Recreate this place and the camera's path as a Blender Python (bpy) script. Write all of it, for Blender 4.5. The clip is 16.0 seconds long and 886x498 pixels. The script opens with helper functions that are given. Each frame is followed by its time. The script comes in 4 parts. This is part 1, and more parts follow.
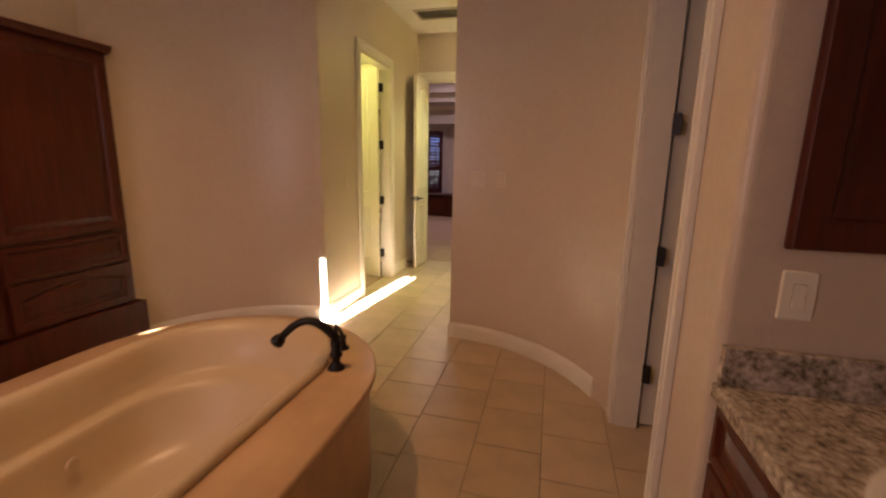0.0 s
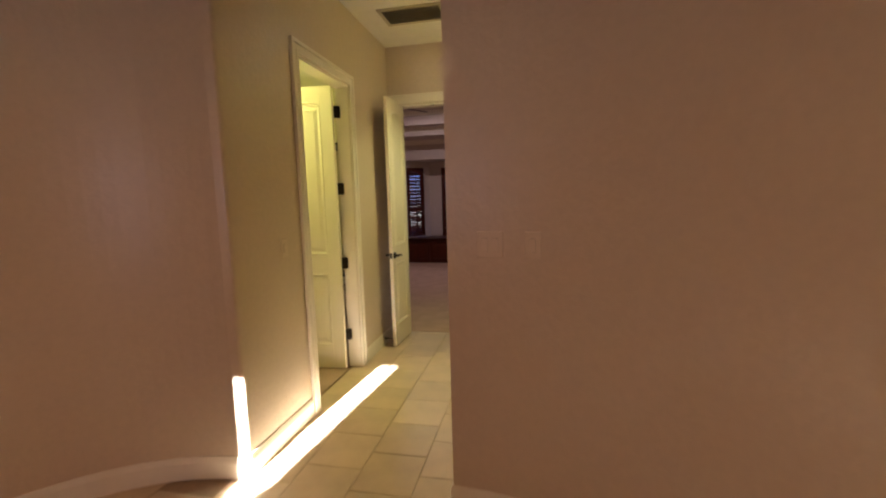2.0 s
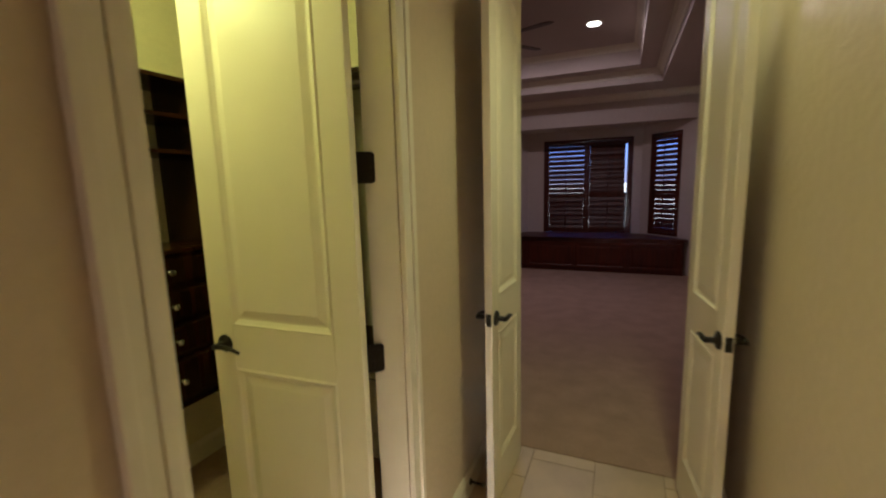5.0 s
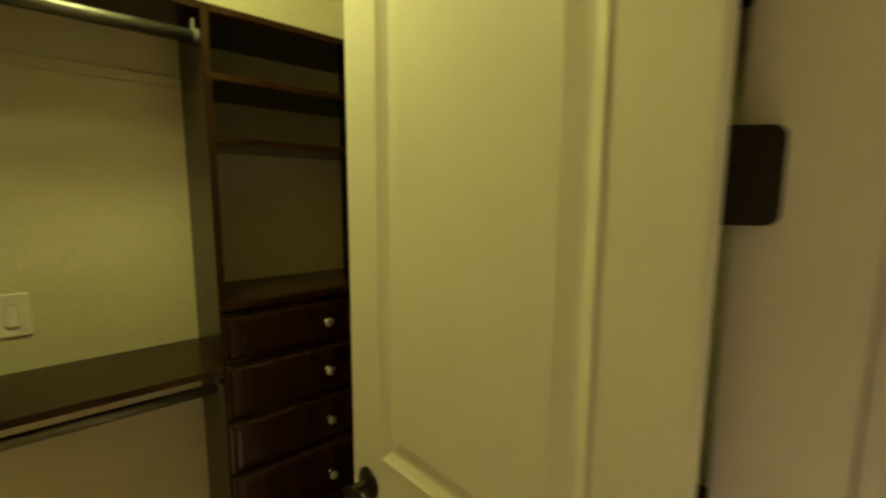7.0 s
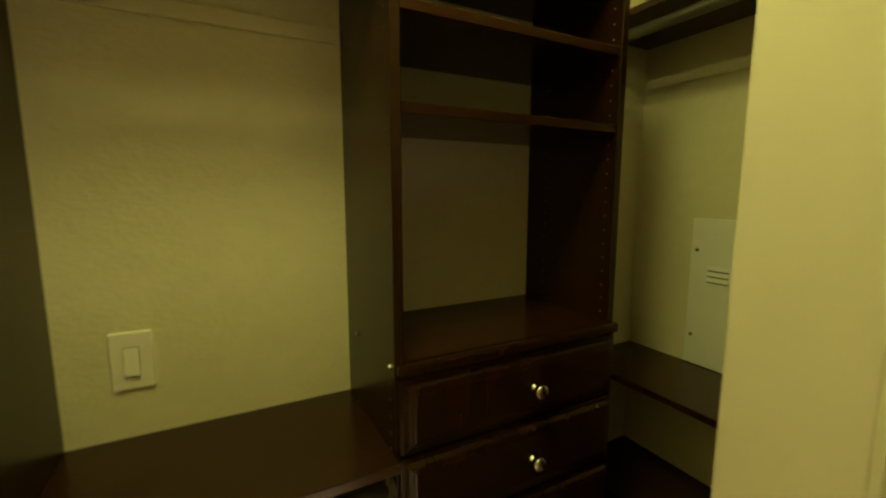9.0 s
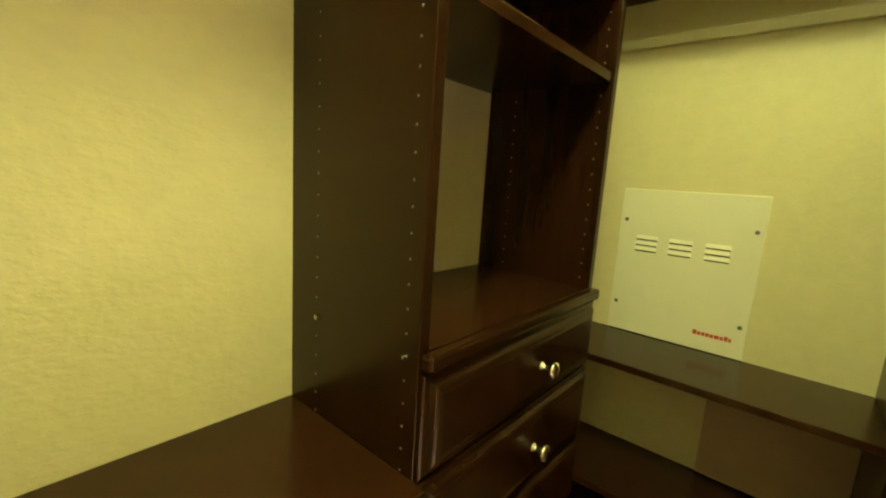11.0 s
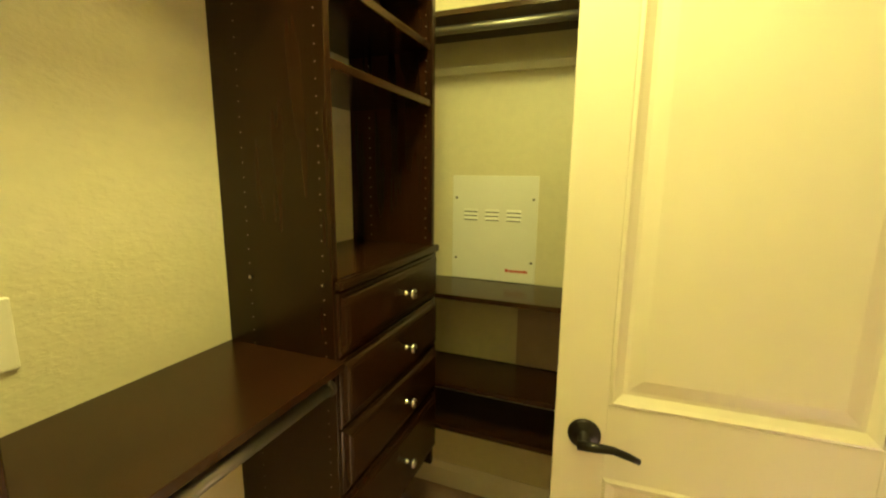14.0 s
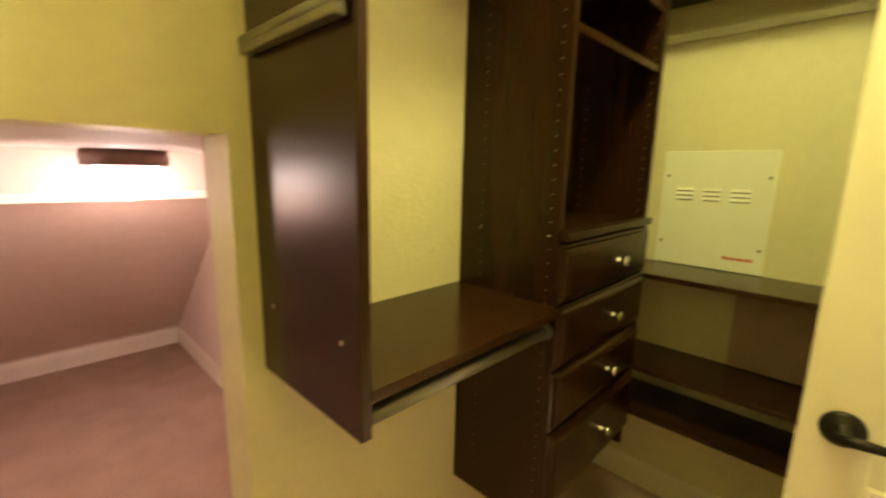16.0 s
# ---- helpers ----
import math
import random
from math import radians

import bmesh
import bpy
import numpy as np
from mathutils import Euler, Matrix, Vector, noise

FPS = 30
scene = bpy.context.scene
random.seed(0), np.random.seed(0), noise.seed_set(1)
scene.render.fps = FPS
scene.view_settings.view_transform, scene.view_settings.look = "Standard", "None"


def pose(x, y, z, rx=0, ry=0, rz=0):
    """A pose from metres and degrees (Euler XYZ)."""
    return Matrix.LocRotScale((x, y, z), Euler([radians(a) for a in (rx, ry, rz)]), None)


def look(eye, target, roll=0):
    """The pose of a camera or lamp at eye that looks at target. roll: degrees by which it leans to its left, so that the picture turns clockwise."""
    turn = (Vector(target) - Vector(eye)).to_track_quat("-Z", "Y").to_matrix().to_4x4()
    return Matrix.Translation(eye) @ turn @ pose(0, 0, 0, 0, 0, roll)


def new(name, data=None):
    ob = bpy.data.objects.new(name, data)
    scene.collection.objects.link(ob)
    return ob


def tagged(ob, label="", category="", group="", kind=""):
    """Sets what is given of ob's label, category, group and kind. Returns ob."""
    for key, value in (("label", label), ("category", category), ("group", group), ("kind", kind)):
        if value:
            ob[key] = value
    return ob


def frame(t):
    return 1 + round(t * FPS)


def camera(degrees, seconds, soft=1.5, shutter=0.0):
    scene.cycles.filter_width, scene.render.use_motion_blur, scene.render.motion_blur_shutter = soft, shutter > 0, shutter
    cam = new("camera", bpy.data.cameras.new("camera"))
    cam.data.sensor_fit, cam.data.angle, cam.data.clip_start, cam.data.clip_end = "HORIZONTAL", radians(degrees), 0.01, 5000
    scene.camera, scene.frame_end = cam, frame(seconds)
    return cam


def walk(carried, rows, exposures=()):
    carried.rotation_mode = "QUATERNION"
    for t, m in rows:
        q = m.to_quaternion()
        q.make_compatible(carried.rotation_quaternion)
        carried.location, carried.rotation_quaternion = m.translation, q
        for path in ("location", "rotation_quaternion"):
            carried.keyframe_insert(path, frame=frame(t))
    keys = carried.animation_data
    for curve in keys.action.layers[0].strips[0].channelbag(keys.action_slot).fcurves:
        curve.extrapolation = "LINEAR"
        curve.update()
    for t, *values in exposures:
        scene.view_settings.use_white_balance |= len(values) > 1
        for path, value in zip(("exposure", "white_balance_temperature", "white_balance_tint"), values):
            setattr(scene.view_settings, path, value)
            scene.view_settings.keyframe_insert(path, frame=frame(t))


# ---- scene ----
cam = camera(93.0, 16.0, 2.1, 0.5)
PATH = [
    (0, (1.863, 0.137, 1.373), (1.382, 2.038, 0.981), 1.1),
    (0.5, (1.808, 0.398, 1.423), (1.444, 2.327, 1.042), -1.2),
    (1, (1.727, 0.703, 1.42), (1.426, 2.653, 1.093), -0.8),
    (1.5, (1.609, 1.06, 1.455), (1.141, 2.988, 1.204), 0.2),
    (2, (1.503, 1.475, 1.462), (1.087, 3.418, 1.234), -1.6),
    (2.5, (1.384, 1.907, 1.478), (0.853, 3.825, 1.281), -0.1),
    (3, (1.245, 2.272, 1.477), (0.599, 4.156, 1.295), 0.1),
    (3.2, (1.176, 2.412, 1.508), (0.515, 4.288, 1.301), -0.9),
    (5.3, (0.567, 3.85, 1.534), (-0.268, 5.643, 1.234), -1.5),
    (5.5, (0.501, 3.946, 1.543), (-0.407, 5.708, 1.279), -0.8),
    (6, (0.315, 4.143, 1.556), (-0.772, 5.814, 1.399), -0.7),
    (6.3, (0.168, 4.256, 1.517), (-1.043, 5.839, 1.358), -1.6),
    (6.5, (0.166, 4.281, 1.563), (-1.122, 5.8, 1.386), -1.3),
    (7, (0.022, 4.334, 1.567), (-1.472, 5.632, 1.314), 0.3),
    (7.5, (-0.094, 4.361, 1.611), (-1.739, 5.45, 1.281), 1.2),
    (8, (-0.264, 4.407, 1.576), (-1.992, 5.376, 1.302), 2.1),
    (8.5, (-0.429, 4.401, 1.564), (-2.244, 5.187, 1.271), 1.4),
    (9, (-0.559, 4.352, 1.569), (-2.312, 5.278, 1.303), -0.0),
    (9.2, (-0.606, 4.327, 1.568), (-2.298, 5.368, 1.334), -0.8),
    (11.3, (-0.892, 4.22, 1.482), (-2.138, 5.746, 1.138), 3.8),
    (11.5, (-0.884, 4.195, 1.482), (-2.101, 5.741, 1.129), 3.5),
    (12, (-0.855, 4.107, 1.488), (-1.842, 5.806, 1.118), 3.5),
    (12.5, (-0.823, 4.008, 1.493), (-1.656, 5.791, 1.135), 2.7),
    (13, (-0.776, 3.948, 1.502), (-1.503, 5.779, 1.157), 2.1),
    (13.5, (-0.736, 3.913, 1.501), (-1.425, 5.761, 1.169), 2.5),
    (14, (-0.692, 3.894, 1.491), (-1.414, 5.727, 1.148), 0.6),
    (14.5, (-0.685, 3.874, 1.474), (-1.445, 5.69, 1.118), 0.4),
    (15, (-0.681, 3.848, 1.459), (-1.522, 5.627, 1.098), -0.3),
    (15.5, (-0.691, 3.803, 1.437), (-1.801, 5.437, 1.127), -0.4),
    (16, (-0.749, 3.748, 1.406), (-2.122, 5.154, 1.031), 1.3),
]
walk(cam, [(t, look(eye, target, roll)) for t, eye, target, roll in PATH],
     [(0.0, 6.30, 6300, 14), (1.0, 6.06, 6300, 13), (3.2, 5.74, 6250, 11), (5.3, 5.26, 5700, 9), (6.5, 5.12, 5900, 8), (8.0, 4.82, 6400, 7), (9.2, 5.25, 6400, 7),
      (11.3, 6.60, 5900, 12), (12.5, 6.56, 6200, 15), (14.0, 6.52, 6400, 18), (16.0, 6.58, 6400, 19)])

# ---- world, sun and lamps ----
world = bpy.data.worlds.new("sky")
scene.world = world
world.use_nodes = True
_nt = world.node_tree
_sky = _nt.nodes.new("ShaderNodeTexSky")
_sky.sky_type = "NISHITA"
_sky.sun_disc = False
_sky.dust_density = 0.2
_sky.ozone_density = 4.0
_sky.sun_elevation = radians(19.0)
_sky.sun_rotation = radians(185.7)
_cool = _nt.nodes.new("ShaderNodeMix")
_cool.data_type, _cool.blend_type = "RGBA", "MULTIPLY"
_cool.inputs[0].default_value = 1.0
_cool.inputs[7].default_value = (0.44, 0.46, 1.0, 1)
_nt.links.new(_sky.outputs[0], _cool.inputs[6])
_nt.links.new(_cool.outputs[2], _nt.nodes["Background"].inputs[0])
_nt.nodes["Background"].inputs[1].default_value = 0.0055


def lamp(name, kind, m, energy, color, **kw):
    d = bpy.data.lights.new(name, kind)
    d.energy, d.color = energy, color
    if kind == "AREA":
        d.shape = "RECTANGLE" if "size_y" in kw else "DISK"
        d.size = kw["size"]
        if "size_y" in kw:
            d.size_y = kw["size_y"]
    if kind == "SUN":
        d.angle = kw["angle"]
    if kind in ("POINT", "SPOT"):
        d.shadow_soft_size = kw.get("soft", 0.05)
    if kind == "SPOT":
        d.spot_size, d.spot_blend = kw["cone"], 0.8
    ob = new(name, d)
    ob.matrix_world = m
    return ob


SUN_DIR = Vector((0.10, 1.0, -0.352)).normalized()
lamp("sun", "SUN", look((0, 0, 0), SUN_DIR), 3.0, (1.0, 0.99, 0.97), angle=radians(0.5))
WARM = (1.0, 0.52, 0.22)
YELLOW = (1.0, 0.99, 0.33)
lamp("bath_window_light", "AREA", look((0.06, -1.16, 1.62), (1.5, 3, 1.0)), 0.29, (1.0, 0.77, 0.80), size=1.15, size_y=1.1)
lamp("bath_can_light", "SPOT", look((0.45, 1.15, 3.035), (0.45, 1.15, 0)), 1.05, WARM, soft=0.06, cone=radians(150))
lamp("closet_lamp_light", "POINT", pose(-0.90, 4.40, 2.42), 0.50, YELLOW, soft=0.11)
# added fill lamp, out of view, that brightens the hall wall and casing
lamp("hall_can_light", "SPOT", look((0.96, 5.28, 3.035), (0.90, 5.28, 0)), 1.6, (1.0, 1.0, 0.46), soft=0.06, cone=radians(102))
for _x, _y in ((0.30, 9.1), (-0.66, 9.13)):
    lamp("bed_can_light", "AREA", look((_x, _y, 3.26), (_x, _y, 0)), 0.22, (1.0, 0.77, 0.76), size=0.12)
lamp("attic_lamp_light", "POINT", pose(-2.92, 4.09, 1.215), 0.060, (1.0, 0.61, 0.47), soft=0.07)
lamp("attic_lamp_light", "POINT", pose(-2.90, 3.28, 1.215), 0.060, (1.0, 0.61, 0.47), soft=0.07)

# ---- materials ----
def material(name, color, rough=0.5, metal=0.0, **k):
    m = bpy.data.materials.new(name)
    m.use_nodes = True
    nt = m.node_tree
    b = nt.nodes["Principled BSDF"]
    b.inputs["Base Color"].default_value = (*color, 1)
    b.inputs["Roughness"].default_value = rough
    b.inputs["Metallic"].default_value = metal
    b.inputs["Specular IOR Level"].default_value = k.get("spec", 0.5)
    b.inputs["Specular Tint"].default_value = (*k.get("tint", (1, 1, 1)), 1)
    if k.get("emit"):
        b.inputs["Emission Color"].default_value = (*k.get("emit_color", color), 1)
        b.inputs["Emission Strength"].default_value = k["emit"]
    co = nt.nodes.new("ShaderNodeTexCoord")
    mp = nt.nodes.new("ShaderNodeMapping")
    mp.inputs["Scale"].default_value = k.get("stretch", (1, 1, 1))
    nt.links.new(co.outputs["Object"], mp.inputs[0])
    vary = k.get("vary")
    if vary:
        n = nt.nodes.new("ShaderNodeTexNoise")
        n.inputs["Scale"].default_value = k.get("grain", 6)
        n.inputs["Detail"].default_value = k.get("detail", 6)
        n.inputs["Roughness"].default_value = 0.6
        nt.links.new(mp.outputs[0], n.inputs["Vector"])
        n2 = nt.nodes.new("ShaderNodeTexNoise")
        n2.inputs["Scale"].default_value = k.get("blotch", 1.3)
        n2.inputs["Detail"].default_value = 3
        nt.links.new(mp.outputs[0], n2.inputs["Vector"])
        ad = nt.nodes.new("ShaderNodeMath")
        ad.operation = "MULTIPLY_ADD"
        nt.links.new(n2.outputs[0], ad.inputs[0])
        ad.inputs[1].default_value = 0.6
        nt.links.new(n.outputs[0], ad.inputs[2])
        r = nt.nodes.new("ShaderNodeValToRGB")
        r.color_ramp.elements[0].position, r.color_ramp.elements[1].position = k.get("range", (0.5, 1.1))
        r.color_ramp.elements[0].color = (*[max(0, c * (1 - vary)) for c in color], 1)
        r.color_ramp.elements[1].color = (*k.get("second", [min(1, c * (1 + vary)) for c in color]), 1)
        nt.links.new(ad.outputs[0], r.inputs[0])
        out = r.outputs[0]
        if k.get("piece"):
            oi = nt.nodes.new("ShaderNodeObjectInfo")
            mr = nt.nodes.new("ShaderNodeMapRange")
            mr.inputs[3].default_value, mr.inputs[4].default_value = 1 - k["piece"], 1 + k["piece"]
            nt.links.new(oi.outputs["Random"], mr.inputs[0])
            hs = nt.nodes.new("ShaderNodeHueSaturation")
            nt.links.new(mr.outputs[0], hs.inputs["Value"])
            nt.links.new(out, hs.inputs["Color"])
            out = hs.outputs[0]
        nt.links.new(out, b.inputs["Base Color"])
        mr2 = nt.nodes.new("ShaderNodeMapRange")
        mr2.inputs[3].default_value, mr2.inputs[4].default_value = rough - 0.06, rough + 0.08
        nt.links.new(n.outputs[0], mr2.inputs[0])
        if not k.get("even"):
            nt.links.new(mr2.outputs[0], b.inputs["Roughness"])
    if k.get("bump"):
        nb = nt.nodes.new("ShaderNodeTexNoise")
        nb.inputs["Scale"].default_value = k.get("bump_scale", 60)
        nb.inputs["Detail"].default_value = k.get("bump_detail", 4)
        nt.links.new(mp.outputs[0], nb.inputs["Vector"])
        h = nb.outputs[0]
        if k.get("knockdown"):
            rr = nt.nodes.new("ShaderNodeValToRGB")
            rr.color_ramp.elements[0].position, rr.color_ramp.elements[1].position = 0.44, 0.60
            nt.links.new(h, rr.inputs[0])
            h = rr.outputs[0]
        bp = nt.nodes.new("ShaderNodeBump")
        bp.inputs["Strength"].default_value = k["bump"]
        bp.inputs["Distance"].default_value = k.get("depth", 0.003)
        nt.links.new(h, bp.inputs["Height"])
        nt.links.new(bp.outputs[0], b.inputs["Normal"])
    return m


M_WALL = material("wall_paint", (0.60, 0.49, 0.36), 0.32, vary=0.04, grain=30, blotch=1.0, bump=0.30, bump_scale=30, bump_detail=4, knockdown=True, depth=0.002)
M_CLOSET = material("closet_wall_paint", (0.68, 0.61, 0.39), 0.5, vary=0.04, grain=30, blotch=1.0, bump=0.19, bump_scale=92, bump_detail=3, knockdown=True, depth=0.0018, stretch=(1, 0.65, 1.2))
M_CLOSET_N = material("closet_wall_fine_texture", (0.68, 0.61, 0.39), 0.5, vary=0.04, grain=30, blotch=1.0, bump=0.12, bump_scale=64, bump_detail=3, knockdown=True, depth=0.0018)
M_BEDWALL = material("bedroom_paint", (0.55, 0.47, 0.42), 0.6, vary=0.05, grain=20, bump=0.2, bump_scale=30, depth=0.002)
M_CEIL = material("ceiling_paint", (0.74, 0.70, 0.62), 0.7, vary=0.04, grain=12, bump=0.25, bump_scale=35, depth=0.002)
M_TRIM = material("trim_paint", (0.78, 0.72, 0.60), 0.33, vary=0.04, grain=8)
M_DOOR = material("door_paint", (0.78, 0.71, 0.56), 0.40, vary=0.02, grain=6, detail=2, bump=0.03, bump_scale=25, depth=0.001)
M_TILE = material("floor_tile", (0.50, 0.38, 0.25), 0.34, vary=0.11, grain=5, blotch=2.2, piece=0.06, bump=0.03, bump_scale=40, depth=0.001)
M_GROUT = material("grout", (0.30, 0.215, 0.14), 0.85, vary=0.15, grain=60)
M_CARPET = material("carpet", (0.42, 0.28, 0.20), 0.95, vary=0.22, grain=180, blotch=5, bump=0.9, bump_scale=420, depth=0.006)
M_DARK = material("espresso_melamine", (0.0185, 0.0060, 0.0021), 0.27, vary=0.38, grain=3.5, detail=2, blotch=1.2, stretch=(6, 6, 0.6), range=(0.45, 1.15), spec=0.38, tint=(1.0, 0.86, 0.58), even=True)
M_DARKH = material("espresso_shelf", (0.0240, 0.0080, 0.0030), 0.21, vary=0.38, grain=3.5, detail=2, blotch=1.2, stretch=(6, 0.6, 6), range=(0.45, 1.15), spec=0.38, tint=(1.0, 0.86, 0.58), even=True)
M_CHERRY = material("cherry_wood", (0.058, 0.0095, 0.0030), 0.36, spec=0.3, vary=0.45, grain=6, blotch=1.5, stretch=(7, 7, 0.6), range=(0.4, 1.1))
M_BLACK = material("oiled_bronze", (0.020, 0.016, 0.013), 0.38, 0.7, vary=0.3, grain=30)
M_CHROME = material("satin_nickel", (0.62, 0.60, 0.56), 0.22, 1.0, vary=0.05, grain=40)
M_ROD = material("brushed_rod", (0.25, 0.24, 0.21), 0.45, 1.0, vary=0.08, grain=30, stretch=(1, 0.2, 1))
M_BOARD = material("backing_board", (0.44, 0.31, 0.23), 0.55, vary=0.06, grain=14)
M_BRACKET = material("rod_socket", (0.16, 0.15, 0.13), 0.5, 0.6, vary=0.1, grain=30)
M_RIM = material("lamp_rim", (0.16, 0.085, 0.06), 0.5, 0.2, vary=0.15, grain=30)
M_PLATE = material("switch_plastic", (0.80, 0.74, 0.58), 0.32, vary=0.02, grain=10)
M_BOX = material("enclosure_steel", (0.80, 0.77, 0.66), 0.38, vary=0.03, grain=6)
M_RED = material("red_print", (0.60, 0.07, 0.03), 0.5)
M_TUB = material("tub_acrylic", (0.62, 0.48, 0.29), 0.30, vary=0.02, grain=3, even=True)
M_DECK = material("deck_travertine", (0.58, 0.37, 0.19), 0.3, vary=0.14, grain=7, blotch=2, bump=0.05, bump_scale=30)
M_GRANITE = material("granite", (0.33, 0.25, 0.17), 0.16, vary=0.65, grain=70, blotch=22, second=(0.62, 0.53, 0.41), range=(0.60, 1.02))
M_SINK = material("sink_china", (0.80, 0.76, 0.68), 0.12, vary=0.02, grain=4)
M_PLATE2 = material("painted_plate", (0.65, 0.54, 0.40), 0.4, vary=0.02, grain=10)
M_GAP = material("switch_gap", (0.30, 0.25, 0.16), 0.6)
M_HOLE = material("drilled_hole", (0.17, 0.145, 0.11), 0.6)
M_VENT = material("vent_enamel", (0.42, 0.36, 0.26), 0.45, vary=0.05, grain=10)
M_VOID = material("vent_dark", (0.03, 0.026, 0.02), 0.8)
M_CANVAS = material("canvas", (0.72, 0.60, 0.40), 0.9, vary=0.1, grain=30, bump=0.5, bump_scale=300, depth=0.001)
M_WIRE = material("chrome_wire", (0.65, 0.63, 0.58), 0.18, 1.0)
M_FAN = material("fan_blade", (0.05, 0.03, 0.025), 0.4, vary=0.2, grain=12)
M_CAN = material("can_glow", (1, 0.93, 0.8), 0.5, emit=0.33)
M_GLOW = material("lamp_glass", (1.0, 0.93, 0.86), 0.4, emit=0.26, emit_color=(1.0, 0.86, 0.78))
M_TUBE = material("closet_lamp_glass", (0.9, 0.95, 0.6), 0.5, emit=0.26, emit_color=(0.92, 1.0, 0.29))
M_SUN_MASK = material("window_shade", (0.55, 0.50, 0.42), 0.9, vary=0.05, grain=20)
M_ATTIC = material("attic_wall", (0.64, 0.52, 0.44), 0.6, vary=0.05, grain=20, bump=0.2, bump_scale=24, depth=0.002)
M_GROUND = material("garden_ground", (0.12, 0.115, 0.105), 0.95, vary=0.3, grain=3)
M_GLASS = bpy.data.materials.new("window_glass")
M_GLASS.use_nodes = True
_g = M_GLASS.node_tree.nodes["Principled BSDF"]
_g.inputs["Transmission Weight"].default_value = 1.0
_g.inputs["Roughness"].default_value = 0.0
_g.inputs["IOR"].default_value = 1.1


# ---- mesh helpers ----
def mesh_ob(name, bm, mat, parent=None, label="", smooth=False):
    me = bpy.data.meshes.new(name)
    bmesh.ops.recalc_face_normals(bm, faces=bm.faces)
    bm.to_mesh(me)
    bm.free()
    me.materials.append(mat)
    if smooth:
        for p in me.polygons:
            p.use_smooth = True
    ob = new(name, me)
    if parent:
        ob.parent = parent
    if label:
        ob["label"] = label
    return ob


def part(name, bm, mat, parent, label="", smooth=False):
    return mesh_ob(name, bm, mat, parent, label, smooth)


def box(bm, x0, y0, z0, x1, y1, z1, bevel=0.0, m=None):
    c = Matrix.Translation(((x0 + x1) / 2, (y0 + y1) / 2, (z0 + z1) / 2)) @ Matrix.Diagonal((abs(x1 - x0), abs(y1 - y0), abs(z1 - z0), 1))
    r = bmesh.ops.create_cube(bm, size=1.0, matrix=c)
    vs = r["verts"]
    if bevel:
        es = list({e for v in vs for e in v.link_edges})
        g = bmesh.ops.bevel(bm, geom=es, offset=bevel, segments=2, affect="EDGES", profile=0.5)
        vs = list({v for f in g["faces"] for v in f.verts} | {v for v in vs if v.is_valid})
    if m is not None:
        bmesh.ops.transform(bm, matrix=m, verts=[v for v in vs if v.is_valid])
    return vs


def boxes(*specs, bevel=0.0):
    bm = bmesh.new()
    for s in specs:
        box(bm, *s, bevel=bevel)
    return bm


def sweep(bm, pts, r, seg=10, closed=False):
    """A round tube along points; r may be a list of radii."""
    pts = [Vector(p) for p in pts]
    n = len(pts)
    rings = []
    for i, p in enumerate(pts):
        a = pts[(i - 1) % n] if (closed or i) else p
        b = pts[(i + 1) % n] if (closed or i < n - 1) else p
        t = (b - a).normalized()
        u = t.cross(Vector((0, 0, 1)))
        u = t.cross(Vector((0, 1, 0))) if u.length < 0.05 else u
        u.normalize()
        w = u.cross(t).normalized()
        rr = r[i] if isinstance(r, (list, tuple)) else r
        rings.append([bm.verts.new(p + rr * (math.cos(k * 2 * math.pi / seg) * u + math.sin(k * 2 * math.pi / seg) * w)) for k in range(seg)])
    last = n if closed else n - 1
    for i in range(last):
        A, B = rings[i], rings[(i + 1) % n]
        for k in range(seg):
            bm.faces.new((A[k], A[(k + 1) % seg], B[(k + 1) % seg], B[k]))
    if not closed:
        bm.faces.new(rings[0])
        bm.faces.new(rings[-1])
    return bm


def lathe(bm, prof, m=Matrix.Identity(4), seg=20):
    """prof: (radius, height) pairs about local z."""
    rings = []
    for r, h in prof:
        rings.append([bm.verts.new(m @ Vector((r * math.cos(k * 2 * math.pi / seg), r * math.sin(k * 2 * math.pi / seg), h))) for k in range(seg)])
    for A, B in zip(rings, rings[1:]):
        for k in range(seg):
            bm.faces.new((A[k], A[(k + 1) % seg], B[(k + 1) % seg], B[k]))
    bm.faces.new(rings[0])
    bm.faces.new(rings[-1])
    return bm


def strip_profile(bm, line, prof, closed=False):
    """Sweeps a profile (offset to the left of the line, height) along a plan line."""
    n = len(line)
    cols = []
    for i, (x, y) in enumerate(line):
        a = line[(i - 1) % n] if (closed or i) else line[i]
        b = line[(i + 1) % n] if (closed or i < n - 1) else line[i]
        t = Vector((b[0] - a[0], b[1] - a[1])).normalized()
        s = 1.0
        if (closed or 0 < i < n - 1):
            t0 = Vector((x - a[0], y - a[1])).normalized()
            s = 1 / max(0.4, t.dot(t0))
        nrm = Vector((-t.y, t.x)) * s
        cols.append([bm.verts.new((x + nrm.x * o, y + nrm.y * o, z)) for o, z in prof])
    k = len(prof)
    for i in range(n if closed else n - 1):
        A, B = cols[i], cols[(i + 1) % n]
        for j in range(k):
            bm.faces.new((A[j], B[j], B[(j + 1) % k], A[(j + 1) % k]))
    if not closed:
        bm.faces.new(cols[0])
        bm.faces.new(cols[-1])
    return bm


def thing(name, label, category, group="", kind="", at=(0, 0, 0)):
    e = new(name)
    e.empty_display_size = 0.1
    e.location = at
    return tagged(e, label, category, group, kind)


